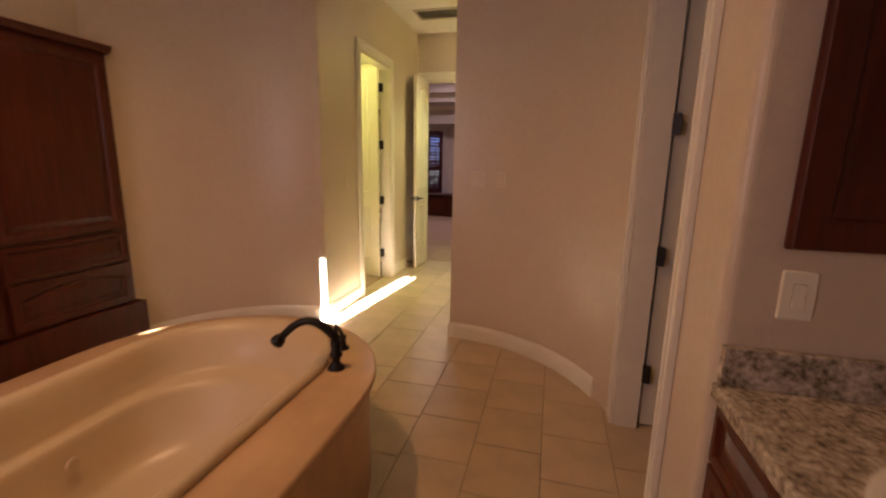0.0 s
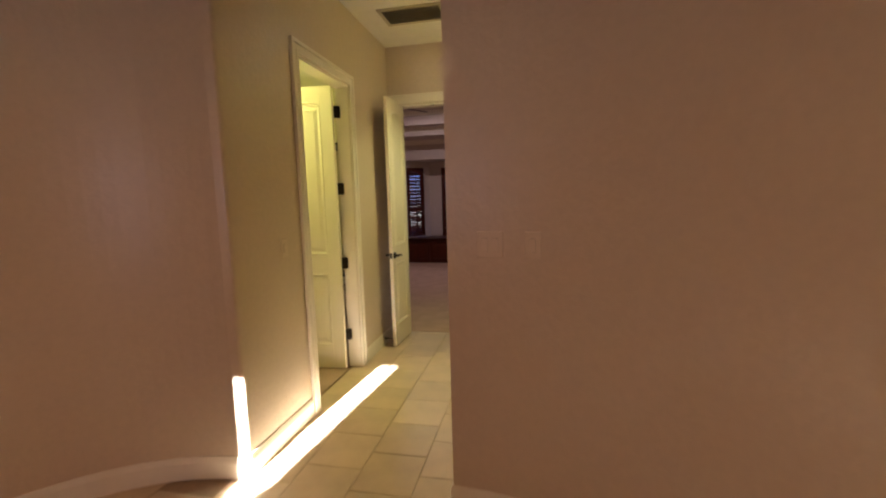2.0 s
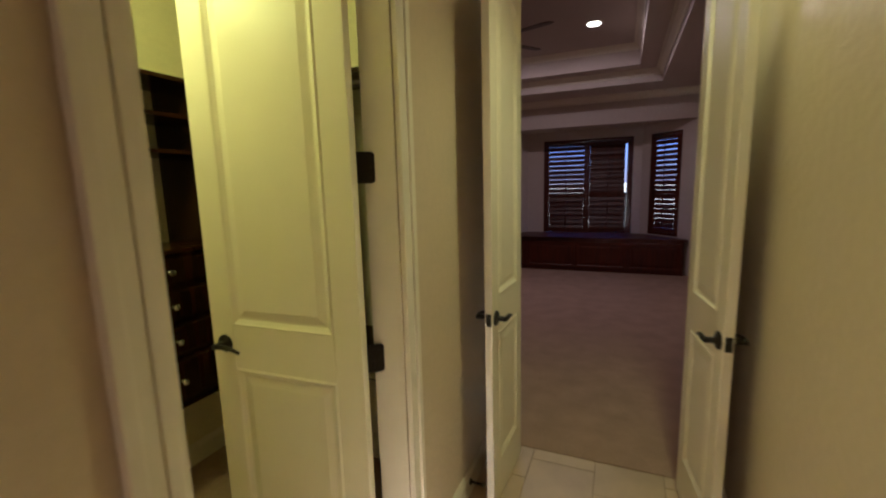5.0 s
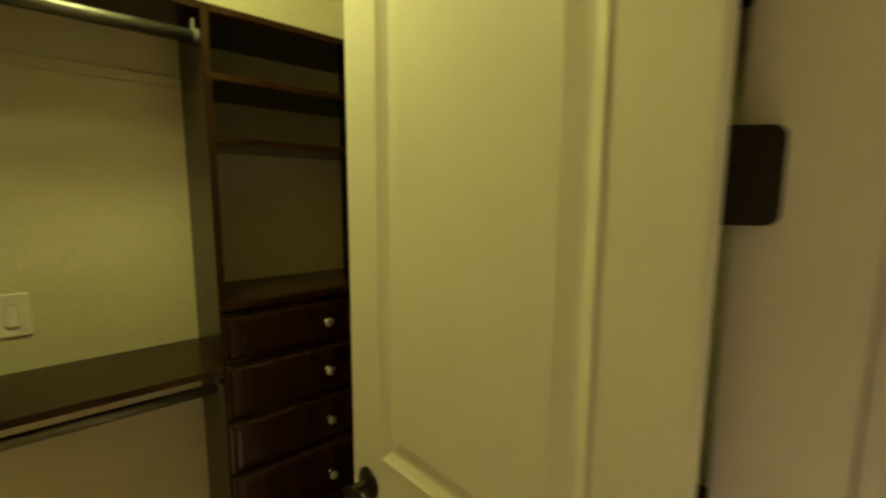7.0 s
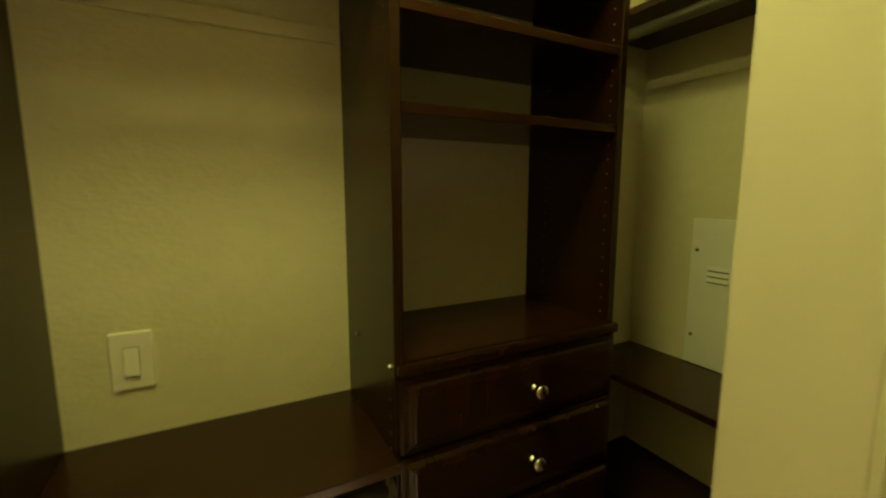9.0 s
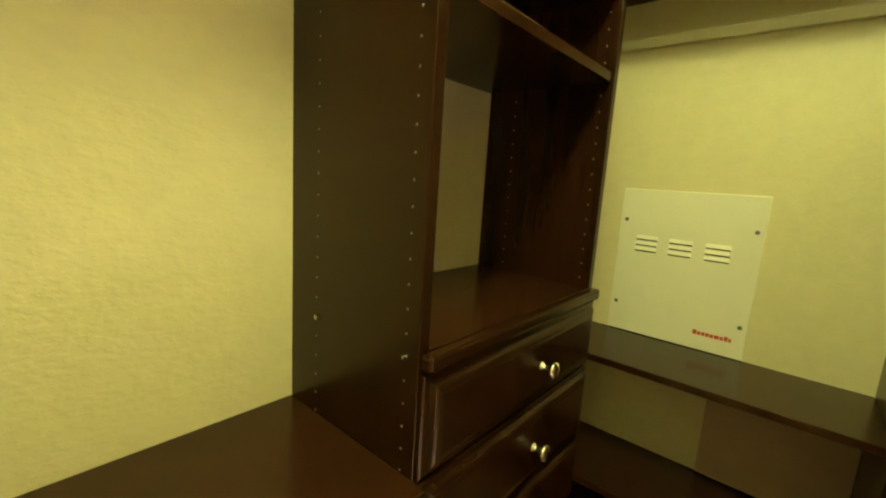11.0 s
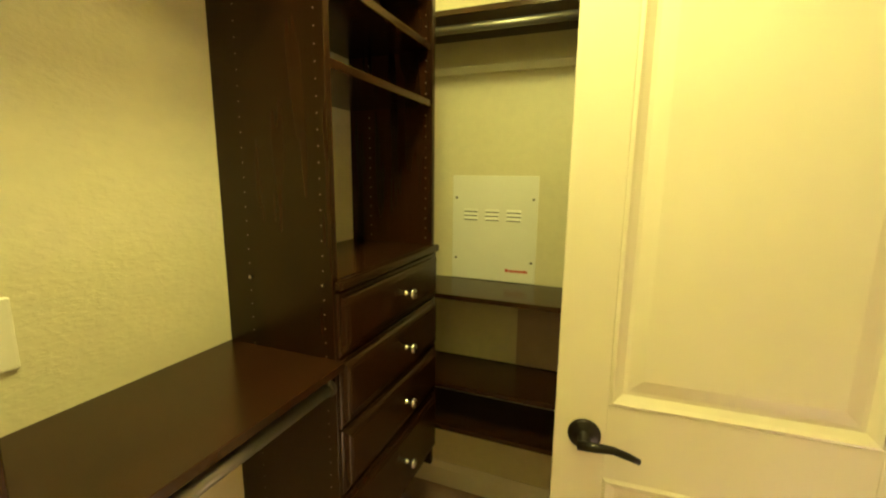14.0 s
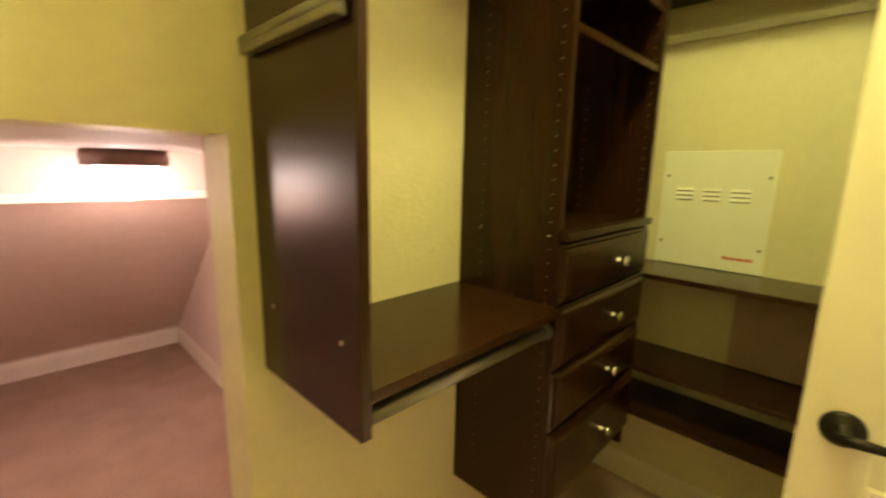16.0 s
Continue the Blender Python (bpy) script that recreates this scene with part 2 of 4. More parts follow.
def structure(name, bm, mat, label="", category="", smooth=False):
    return tagged(mesh_ob(name, bm, mat, smooth=smooth), label, category, kind="structure")


def arc(cx, cy, r, a0, a1, n=20):
    return [(cx + r * math.cos(radians(a0 + (a1 - a0) * i / n)), cy + r * math.sin(radians(a0 + (a1 - a0) * i / n))) for i in range(n + 1)]


def plan_prism(bm, pts, z0, z1):
    """Extrudes a plan outline (x, y) from z0 to z1."""
    a = [bm.verts.new((x, y, z0)) for x, y in pts]
    b = [bm.verts.new((x, y, z1)) for x, y in pts]
    bm.faces.new(a)
    bm.faces.new(b)
    n = len(pts)
    for i in range(n):
        bm.faces.new((a[i], a[(i + 1) % n], b[(i + 1) % n], b[i]))
    return bm


# ---- structure ----
H = 3.07
HW = 1.135           # hall width
Y_END = 5.88         # hall face of the wall with the double doors
W1, W2 = -1.52, 5.61
C_IN = -0.112        # closet face of the hall wall
DY0, DY1, DH = 4.093, 4.872, 2.44
# hall / closet wall with the doorway
structure("wall_hall_west", boxes((C_IN, 3.351, 0, 0, DY0, H), (C_IN, DY1, 0, 0, Y_END, H), (C_IN, DY0, DH, 0, DY1, H)), M_WALL, "beige painted wall between hall and closet", "wall")
# curved bathroom walls, plan lines with the room on the right-hand side
LEFT = [(0.0, 3.352), (-0.003, 3.341), (-0.010, 3.333), (-0.02, 3.330)] + arc(0.02, 2.2, 1.12, 93.5, 170, 22) + [(-1.10, 2.35), (-1.10, -1.2)]
bm = bmesh.new()
strip_profile(bm, LEFT, [(0, 0), (0, H), (-0.10, H), (-0.10, 0)])
structure("wall_bath_west", bm, M_WALL, "curved beige painted bathroom wall", "wall")
RIGHT = [(HW, Y_END), (HW, 3.285)] + arc(1.13, 2.1, 1.185, 88, 20, 20) + [(2.262, 2.46)]
bm = bmesh.new()
strip_profile(bm, RIGHT, [(0, 0), (0, H), (0.10, H), (0.10, 0)])
structure("wall_bath_east_curve", bm, M_WALL, "curved beige painted wall beside the hall", "wall")
# toilet room doorway wall and the stub beside the vanity
XB = 2.27
structure("wall_bath_east", boxes((XB, 2.375, 0, XB + 0.12, 2.47, H), (XB, 1.57, DH, XB + 0.12, 2.375, H)), M_WALL, "beige painted wall with bullnose corner", "wall")
bm = bmesh.new()
plan_prism(bm, [(XB, 1.57), (XB, 1.25)] + arc(XB + 0.03, 1.25, 0.03, 180, 270, 6)[1:] + [(4.0, 1.22), (4.0, 1.34), (XB + 0.12, 1.34), (XB + 0.12, 1.57)], 0, H)
structure("wall_vanity_end", bm, M_WALL, "beige painted wall end with a bullnose corner", "wall")
structure("wall_toilet_room", boxes((XB + 0.12, 2.50, 0, 4.0, 2.60, H), (3.9, 1.34, 0, 4.0, 2.5, H)), M_WALL, "plain painted toilet room wall", "wall")
structure("wall_bath_vanity", boxes((3.0, -1.3, 0, 3.1, 1.22, H)), M_WALL, "plain painted wall behind the vanity", "wall")
# south wall with the window behind the tub
WX0, WX1, WZ0, WZ1 = -0.55, 1.70, 1.0, 2.215
structure("wall_bath_south", boxes((-1.2, -1.3, 0, WX0, -1.18, H), (WX1, -1.3, 0, 3.0, -1.18, H), (WX0, -1.3, 0, WX1, -1.18, WZ0), (WX0, -1.3, WZ1, WX1, -1.18, H)), M_WALL, "beige painted wall with a shaded window", "wall")
# closet walls
structure("wall_closet_west", boxes((W1 - 0.12, 4.012, 0, W1, W2 + 0.1, H), (W1 - 0.12, 3.4, 1.455, W1, 4.012, H)), M_CLOSET, "textured beige closet wall with a low opening", "wall")
structure("wall_closet_north", boxes((W1, W2, 0, C_IN, W2 + 0.1, H)), M_CLOSET_N, "textured beige closet wall", "wall")
structure("wall_closet_south", boxes((W1 - 0.12, 3.36, 0, C_IN, 3.44, H)), M_CLOSET, "plain closet wall", "wall")
structure("wall_closet_east", boxes((C_IN - 0.004, DY1 + 0.09, 0, C_IN, W2, H)), M_CLOSET, "textured beige closet wall", "wall")
# hall end wall and bedroom
BX0, BX1 = 0.118, 1.018
BH = 2.48
structure("wall_hall_north", boxes((-3.2, Y_END, 0, BX0, Y_END + 0.12, H + 0.3), (BX1, Y_END, 0, 1.92, Y_END + 0.12, H + 0.3), (BX0, Y_END, BH, BX1, Y_END + 0.12, H + 0.3)), M_WALL, "beige wall with the bedroom double doorway", "wall")
# ceilings
structure("ceiling_bath", boxes((-1.2, -1.3, H, 4.0, 3.33, H + 0.1), (-0.1, 3.33, H, 2.5, Y_END, H + 0.1)), M_CEIL, "off-white painted ceiling", "ceiling")
structure("ceiling_closet", boxes((W1, 3.44, 2.66, C_IN - 0.004, W2, 2.86)), M_CEIL, "off-white closet ceiling", "ceiling")
structure("floor_slab", boxes((-1.3, -1.4, -0.12, 4.1, 3.33, -0.006), (C_IN + 0.02, 3.33, -0.12, 2.5, Y_END + 0.06, -0.006)), M_GROUT, "grey-brown grout bed under the floor tiles", "floor")
structure("carpet_closet", boxes((W1 - 0.12, 3.4, -0.12, C_IN + 0.02, W2 + 0.05, 0.004)), M_CARPET, "tan closet carpet", "carpet")
structure("carpet_bedroom", boxes((-3.2, Y_END + 0.06, -0.12, 1.95, 12.3, 0.004)), M_CARPET, "rose-beige bedroom carpet", "carpet")
structure("carpet_attic", boxes((-4.6, 2.4, -0.12, W1 - 0.12, 4.65, 0.004)), M_CARPET, "rose-beige carpet in the attic storage", "carpet")
# attic storage room
structure("wall_attic", boxes((-4.55, 4.55, 0, W1 - 0.12, 4.65, 1.7), (-4.55, 2.4, 0, W1 - 0.12, 2.5, 1.7), (W1 - 0.13, 2.5, 0, W1 - 0.12, 3.4, 1.7), (W1 - 0.13, 4.012, 0, W1 - 0.12, 4.55, 1.5)), M_ATTIC, "painted attic storage wall with a low soffit", "wall")
bm = bmesh.new()
prism_x = [(-4.45, 0.0), (-4.45, 0.14), (-3.13, 1.262), (-3.13, 1.5), (-4.6, 1.5), (-4.6, 0.0)]
va_, vb_ = [bm.verts.new((x, 2.5, z)) for x, z in prism_x], [bm.verts.new((x, 4.55, z)) for x, z in prism_x]
bm.faces.new(va_), bm.faces.new(vb_)
for i in range(6):
    bm.faces.new((va_[i], va_[(i + 1) % 6], vb_[(i + 1) % 6], vb_[i]))
structure("wall_attic_slope", bm, M_ATTIC, "attic wall sloping under the roof", "wall")
structure("trim_attic", boxes((-3.17, 2.5, 1.232, -3.112, 4.55, 1.270), bevel=0.004), M_TRIM, "white ledge trim above the sloping attic wall", "trim")
structure("ceiling_attic", boxes((-4.55, 2.4, 1.455, W1 - 0.122, 4.65, 1.6)), M_CEIL, "low attic storage ceiling", "ceiling")


# ---- doors and trim ----
def prism(bm, pts, y0, y1, m=None):
    """Extrudes an outline (x, z) from y0 to y1."""
    a = [bm.verts.new((x, y0, z)) for x, z in pts]
    b = [bm.verts.new((x, y1, z)) for x, z in pts]
    bm.faces.new(a)
    bm.faces.new(b[::-1])
    n = len(pts)
    for i in range(n):
        bm.faces.new((a[i], b[i], b[(i + 1) % n], a[(i + 1) % n]))
    return bm


def loft(bm, rings):
    rows = [[bm.verts.new(p) for p in ring] for ring in rings]
    n = len(rows[0])
    for A, B in zip(rows, rows[1:]):
        for i in range(n):
            bm.faces.new((A[i], A[(i + 1) % n], B[(i + 1) % n], B[i]))
    bm.faces.new(rows[0][::-1])
    bm.faces.new(rows[-1])
    return bm


def panel_outline(x0, x1, z0, z1, rise=0.0, inset=0.0, n=10):
    x0, x1, z0, z1 = x0 + inset, x1 - inset, z0 + inset, z1 - inset
    pts = [(x0, z0), (x1, z0)]
    for i in range(n + 1):
        t = i / n
        pts.append((x1 + (x0 - x1) * t, z1 - rise + rise * math.sin(math.pi * t) if rise else z1))
    return pts


def raised_panel(name, x0, x1, z0, z1, parent, rise=0.0, th=0.035):
    bm = bmesh.new()
    e = 0.004
    for s in (-1, 1):
        rings = []
        for inset, y in ((-e, 0.004), (0.0, th / 2 - 0.001), (0.007, th / 2 + 0.0035), (0.014, th / 2 - 0.002), (0.026, th / 2 - 0.009), (0.034, th / 2 - 0.009), (0.062, th / 2 - 0.002), (0.066, th / 2 - 0.002)):
            rings.append([(x, s * y, z) for x, z in panel_outline(x0, x1, z0, z1, rise, inset)])
        loft(bm, rings)
    return part(name, bm, M_DOOR, parent)


def lever(parent, x, z, side, toward, th=0.035):
    """A dark lever handle with a round rose on one face of a door leaf."""
    y = side * th / 2
    bm = bmesh.new()
    turn = Matrix.Translation((x, y, z)) @ Matrix.Rotation(radians(-90 * side), 4, "X")
    lathe(bm, [(0.034, 0.0), (0.034, 0.004), (0.030, 0.009), (0.016, 0.013), (0.012, 0.016), (0.012, 0.040), (0.010, 0.044)], turn, 20)
    h = part("handle", bm, M_BLACK, parent, "oil-rubbed bronze lever handle", True)
    bm = bmesh.new()
    yy = y + side * 0.046
    sweep(bm, [(x - toward * 0.012, yy, z), (x + toward * 0.02, yy + side * 0.004, z + 0.004), (x + toward * 0.055, yy, z + 0.003), (x + toward * 0.085, yy - side * 0.003, z - 0.006), (x + toward * 0.105, yy - side * 0.005, z - 0.014)], [0.010, 0.010, 0.008, 0.0075, 0.006], 10)
    part("lever", bm, M_BLACK, h, "", True)
    return h


def door_leaf(name, label, width, height, m, group="", stile=0.105, lower=(0.22, 0.862), upper=1.028, rise=0.035, handle=(1, -1), hz=0.955, hx=0.062, hinge_side=1):
    """A two-panel leaf: x runs from the hinge to the free edge, z up from the floor gap."""
    d = thing(name, label, "door", group, "structure")
    d.matrix_world = m
    th, b = 0.035, 0.012
    top = height - 0.115
    bm = bmesh.new()
    box(bm, 0, -th / 2, b, stile, th / 2, height, 0.0025)
    box(bm, width - stile, -th / 2, b, width, th / 2, height, 0.0025)
    box(bm, stile, -th / 2, b, width - stile, th / 2, lower[0], 0.001)
    box(bm, stile, -th / 2, lower[1], width - stile, th / 2, upper, 0.001)
    o = panel_outline(stile, width - stile, upper, top, rise)[2:]
    prism(bm, o + [(stile, height), (width - stile, height)], -th / 2, th / 2)
    part("leaf_frame", bm, M_DOOR, d)
    raised_panel("upper_panel", stile, width - stile, upper, top, d, rise)
    raised_panel("lower_panel", stile, width - stile, lower[0], lower[1], d, 0.0)
    for s in handle:
        lever(d, width - hx, hz, s, -1)
    bm = boxes((width - 0.003, -0.012, hz - 0.028, width + 0.0015, 0.012, hz + 0.028))
    part("latch_plate", bm, M_BLACK, d, "dark latch plate")
    return d


def rounded_rect(w, h, r, n=5):
    pts = []
    for cx, cz, a in ((w / 2 - r, h / 2 - r, 0), (-w / 2 + r, h / 2 - r, 90), (-w / 2 + r, -h / 2 + r, 180), (w / 2 - r, -h / 2 + r, 270)):
        for i in range(n + 1):
            t = radians(a + 90 * i / n)
            pts.append((cx + r * math.cos(t), cz + r * math.sin(t)))
    return pts


def hinge(parent, x, y, z, turn=0.0):
    """An opened butt hinge, both leaves and the knuckle."""
    bm = bmesh.new()
    prism(bm, rounded_rect(0.076, 0.100, 0.014), -0.0012, 0.0012)
    for k in range(5):
        lathe(bm, [(0.0065, -0.049 + k * 0.0197), (0.0065, -0.049 + k * 0.0197 + 0.0187)], Matrix.Translation((0, 0.004, 0)), 10)
    for sx in (-0.020, 0.020):
        for sz in (-0.032, 0.0, 0.032):
            lathe(bm, [(0.0045, 0), (0.0035, 0.0012)], Matrix.Translation((sx, -0.0012, sz)) @ Matrix.Rotation(radians(90), 4, "X"), 8)
    h = part("hinge", bm, M_BLACK, parent, "oil-rubbed bronze hinge")
    h.matrix_local = parent.matrix_world.inverted() @ pose(x, y, z, 0, 0, turn)
    return h


# closet door, standing open into the closet
_ang = math.degrees(math.atan2(-0.021, -0.432))
_m = pose(-0.114, 4.8085, 0.0, 0, 0, _ang)
d = door_leaf("door_1", "cream painted two-panel closet door, standing open", 0.657, 2.43, _m)
bpy.context.view_layer.update()
for z in (0.305, 0.945, 1.588, 2.225):
    hinge(d, -0.104, 4.844, z, 42)
# bedroom double doors, both open into the hall
for nm, hx_, fx, lab in (("door_2", 0.163, 0.142, "narrow cream double-door leaf, open into the hall"), ("door_3", 0.972, 1.030, "narrow cream double-door leaf, open beside the hall wall")):
    a = math.degrees(math.atan2(5.385 - 5.855, fx - hx_))
    d = door_leaf(nm, lab, 0.47, 2.46, pose(hx_, 5.855, 0, 0, 0, a), "bedroom double doors", stile=0.085, hx=0.045, hz=0.935)
# toilet room door, open away from the bathroom
d = door_leaf("door_4", "white two-panel toilet room door, standing open", 0.72, 2.43, pose(2.405, 2.418, 0, 0, 0, 3), hz=0.95)
bpy.context.view_layer.update()
for z in (0.32, 0.95, 1.58, 2.22):
    hinge(d, 2.390, 2.372, z, -30)


def casing(name, a, b, head, axis, face, out, width=0.086, label="cream painted moulded door casing"):
    """Trim round an opening from a to b along an axis, on the wall face, standing out to +1 or -1."""
    t0, t1, t2 = 0.016, 0.024, 0.020
    top = thing(name, label, "door casing", kind="structure")
    w = width
    steps = ((0.004, 0.030, t2), (0.030, w - 0.026, t0), (w - 0.026, w, t1))

    def put(bm, u0, z0, u1, z1, t):
        f0, f1 = sorted((face + out * 0.0005, face + out * t))
        if axis == "y":
            box(bm, f0, u0, z0, f1, u1, z1, 0.003)
        else:
            box(bm, u0, f0, z0, u1, f1, z1, 0.003)
    for u, s in ((a, -1), (b, 1)):
        bm = bmesh.new()
        for o0, o1, t in steps:
            p, q = sorted((u + s * o0, u + s * o1))
            put(bm, p, 0.0, q, head + o1, t)
        part("side_casing", bm, M_TRIM, top)
    bm = bmesh.new()
    for o0, o1, t in steps:
        put(bm, a - o0 + 0.001, head + o0, b + o0 - 0.001, head + o1, t)
    part("head_casing", bm, M_TRIM, top)
    return top


def jamb(name, a, b, head, axis, f0, f1):
    bm = bmesh.new()
    for u0, u1, z0, z1 in ((a - 0.001, a + 0.018, 0, head), (b - 0.004, b + 0.001, 0, head), (a + 0.018, b - 0.004, head - 0.018, head + 0.001)):
        if axis == "y":
            box(bm, f0, u0, z0, f1, u1, z1, 0.001)
        else:
            box(bm, u0, f0, z0, u1, f1, z1, 0.001)
    return structure(name, bm, M_TRIM, "cream painted door jamb", "door jamb")


casing("casing_closet_hall", DY0, DY1, DH, "y", 0.0, 1)
jamb("jamb_closet", DY0, DY1, DH, "y", C_IN - 0.004, 0.0)
casing("casing_bedroom", BX0, BX1, BH, "x", Y_END, -1, 0.10)
jamb("jamb_bedroom", BX0, BX1, BH, "x", Y_END, Y_END + 0.12)
casing("casing_toilet", 1.57, 2.375, DH, "y", XB, -1)
jamb("jamb_toilet", 1.57, 2.375, DH, "y", XB, XB + 0.12)


def baseboard(name, line, side=1, h=0.125, mat=None):
    bm = bmesh.new()
    s = side
    strip_profile(bm, line, [(0, 0), (s * 0.015, 0), (s * 0.015, h - 0.03), (s * 0.010, h - 0.012), (s * 0.006, h), (0, h)])
    return structure(name, bm, mat or M_TRIM, "white painted baseboard", "baseboard")


baseboard("baseboard_hall_west", [(0, 3.34), (0, DY0 - 0.087)], -1)
baseboard("baseboard_hall_west_end", [(0, DY1 + 0.087), (0, Y_END)], -1)
baseboard("baseboard_bath_west", [p for p in LEFT], 1)
baseboard("baseboard_bath_east", RIGHT[:-3], -1)
baseboard("baseboard_closet_north", [(W1, W2), (C_IN, W2)], -1)
baseboard("baseboard_closet_west", [(W1, 4.03), (W1, W2)], -1)
baseboard("baseboard_closet_east", [(C_IN - 0.004, DY1 + 0.09), (C_IN - 0.004, W2)], 1)
baseboard("baseboard_attic_back", [(-4.45, 2.5), (-4.45, 4.55)], -1)
baseboard("baseboard_attic_side", [(-4.45, 4.55), (W1 - 0.14, 4.55)], -1)

# ceiling vent in the hall
v = thing("ceiling_vent", "bronze-painted return air grille in the hall ceiling", "air vent", kind="structure")
part("frame", boxes((0.225, 5.02, H - 0.012, 0.785, 5.055, H), (0.225, 5.315, H - 0.012, 0.785, 5.35, H), (0.225, 5.055, H - 0.012, 0.26, 5.315, H), (0.75, 5.055, H - 0.012, 0.785, 5.315, H), bevel=0.002), M_VENT, v)
part("backing", boxes((0.26, 5.055, H - 0.003, 0.75, 5.315, H - 0.001)), M_VOID, v)
for i in range(9):
    bm = bmesh.new()
    box(bm, 0.26, -0.010, -0.001, 0.75, 0.010, 0.001, m=Matrix.Translation((0, 5.072 + i * 0.0285, H - 0.010)) @ Matrix.Rotation(radians(35), 4, "X"))
    part("slat", bm, M_VENT, v)


# ---- closet fittings ----
T = 0.019
FR = -1.19          # front of the units on the west wall


def holes(parent, pts, axis, side):
    bm = bmesh.new()
    for p in pts:
        rot = Matrix.Rotation(radians(-90 * side), 4, "X") if axis == "y" else Matrix.Rotation(radians(90 * side), 4, "Y")
        lathe(bm, [(0.0019, 0.0), (0.0015, 0.0005)], Matrix.Translation(p) @ rot, 6)
    o = part("shelf_pin_row", bm, M_HOLE, parent, "two rows of drilled shelf-pin holes")
    o["kind"] = "stuff"
    return o


def side_panel(parent, x0, x1, y0, y1, z0, z1, name="side_panel"):
    return part(name, boxes((x0, y0, z0, x1, y1, z1), bevel=0.0015), M_DARK, parent)


def knob(parent, x, y, z):
    bm = bmesh.new()
    lathe(bm, [(0.009, 0), (0.009, 0.002), (0.0055, 0.005), (0.005, 0.013), (0.008, 0.017), (0.0145, 0.021), (0.0155, 0.025), (0.013, 0.029), (0.006, 0.031)], Matrix.Translation((x, y, z)) @ Matrix.Rotation(radians(90), 4, "Y"), 20)
    return part("knob", bm, M_CHROME, parent, "satin nickel knob", True)


def drawer(parent, y0, y1, z0, z1, x):
    bm = bmesh.new()
    rings = []
    for inset, d in ((0, -0.002), (0, 0.005), (0.003, 0.007), (0.010, 0.0075), (0.012, 0.010), (0.016, 0.0145), (0.021, 0.0165), (0.026, 0.017), (0.030, 0.018)):
        rings.append([(x + d, y, z) for y, z in ((y0 + inset, z0 + inset), (y1 - inset, z0 + inset), (y1 - inset, z1 - inset), (y0 + inset, z1 - inset))])
    loft(bm, rings)
    f = part("drawer", bm, M_DARK, parent, "espresso drawer front with a framed edge")
    knob(f, x + 0.018, (y0 + y1) / 2 + 0.025, (z0 + z1) / 2)
    return f


# tower with drawers and open shelves
TY0, TY1, TB, TT = 4.605, 5.135, 0.475, 2.045
tw = thing("drawer_tower", "espresso closet tower with four drawers and open shelves above", "closet cabinet")
for y in (TY0, TY1):
    p = side_panel(tw, W1, FR - 0.03, y, y + T, TB, TT)
    zs = [TB + 0.08 + 0.032 * i for i in range(45)]
    pts = [(x, y - 0.0002, z) for x in (-1.445, -1.243) for z in zs if z < TT - 0.03]
    holes(p, pts, "y", -1)
    holes(p, [(a, y + T + 0.0002, z) for a, b, z in pts if z > 1.28], "y", 1)
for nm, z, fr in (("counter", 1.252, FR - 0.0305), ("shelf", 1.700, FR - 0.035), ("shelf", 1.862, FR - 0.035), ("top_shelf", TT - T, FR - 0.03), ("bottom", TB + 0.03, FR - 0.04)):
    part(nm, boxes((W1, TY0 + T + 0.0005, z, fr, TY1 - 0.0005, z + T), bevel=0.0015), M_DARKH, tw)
part("counter_nosing", boxes((FR - 0.030, TY0 + 0.002, 1.248, FR - 0.010, TY1 + T - 0.002, 1.2705), bevel=0.005), M_DARK, tw)
for z0, z1 in ((1.096, 1.243), (0.930, 1.091), (0.764, 0.925), (0.545, 0.759)):
    drawer(tw, TY0 + 0.003, TY1 + T - 0.003, z0, z1, FR - 0.028)
part("drawer_carcass", boxes((W1 + 0.02, TY0 + T + 0.001, TB + 0.055, FR - 0.034, TY1 - 0.001, 1.24)), M_DARK, tw)
# nickel shelf pins that catch the light
for x in (-1.443, -1.242):
    bm = bmesh.new()
    lathe(bm, [(0.0045, 0), (0.004, 0.004), (0.001, 0.005)], Matrix.Translation((x, TY0, 1.259)) @ Matrix.Rotation(radians(90), 4, "X"), 10)
    part("shelf_pin", bm, M_CHROME, tw, "nickel cam bolt head")

# hanging section between the wall panel and the tower
PY = 4.071
hg = thing("hanging_section", "espresso hanging section with a counter shelf between panels", "closet shelf")
p = side_panel(hg, W1, FR - 0.008, PY - T, PY, 1.020, TT, "end_panel")
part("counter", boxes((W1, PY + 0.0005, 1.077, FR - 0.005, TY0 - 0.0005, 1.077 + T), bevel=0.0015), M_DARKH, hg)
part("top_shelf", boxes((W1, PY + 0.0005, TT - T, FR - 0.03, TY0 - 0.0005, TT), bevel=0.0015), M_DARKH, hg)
for y in (PY - T - 0.0005,):
    for z in (1.16, 1.60):
        for x in (W1 + 0.06, FR - 0.05):
            bm = bmesh.new()
            lathe(bm, [(0.005, 0), (0.0045, 0.003), (0.001, 0.004)], Matrix.Translation((x, y, z)) @ Matrix.Rotation(radians(90), 4, "X"), 10)
            part("bolt", bm, M_CHROME, hg, "nickel cam bolt head")


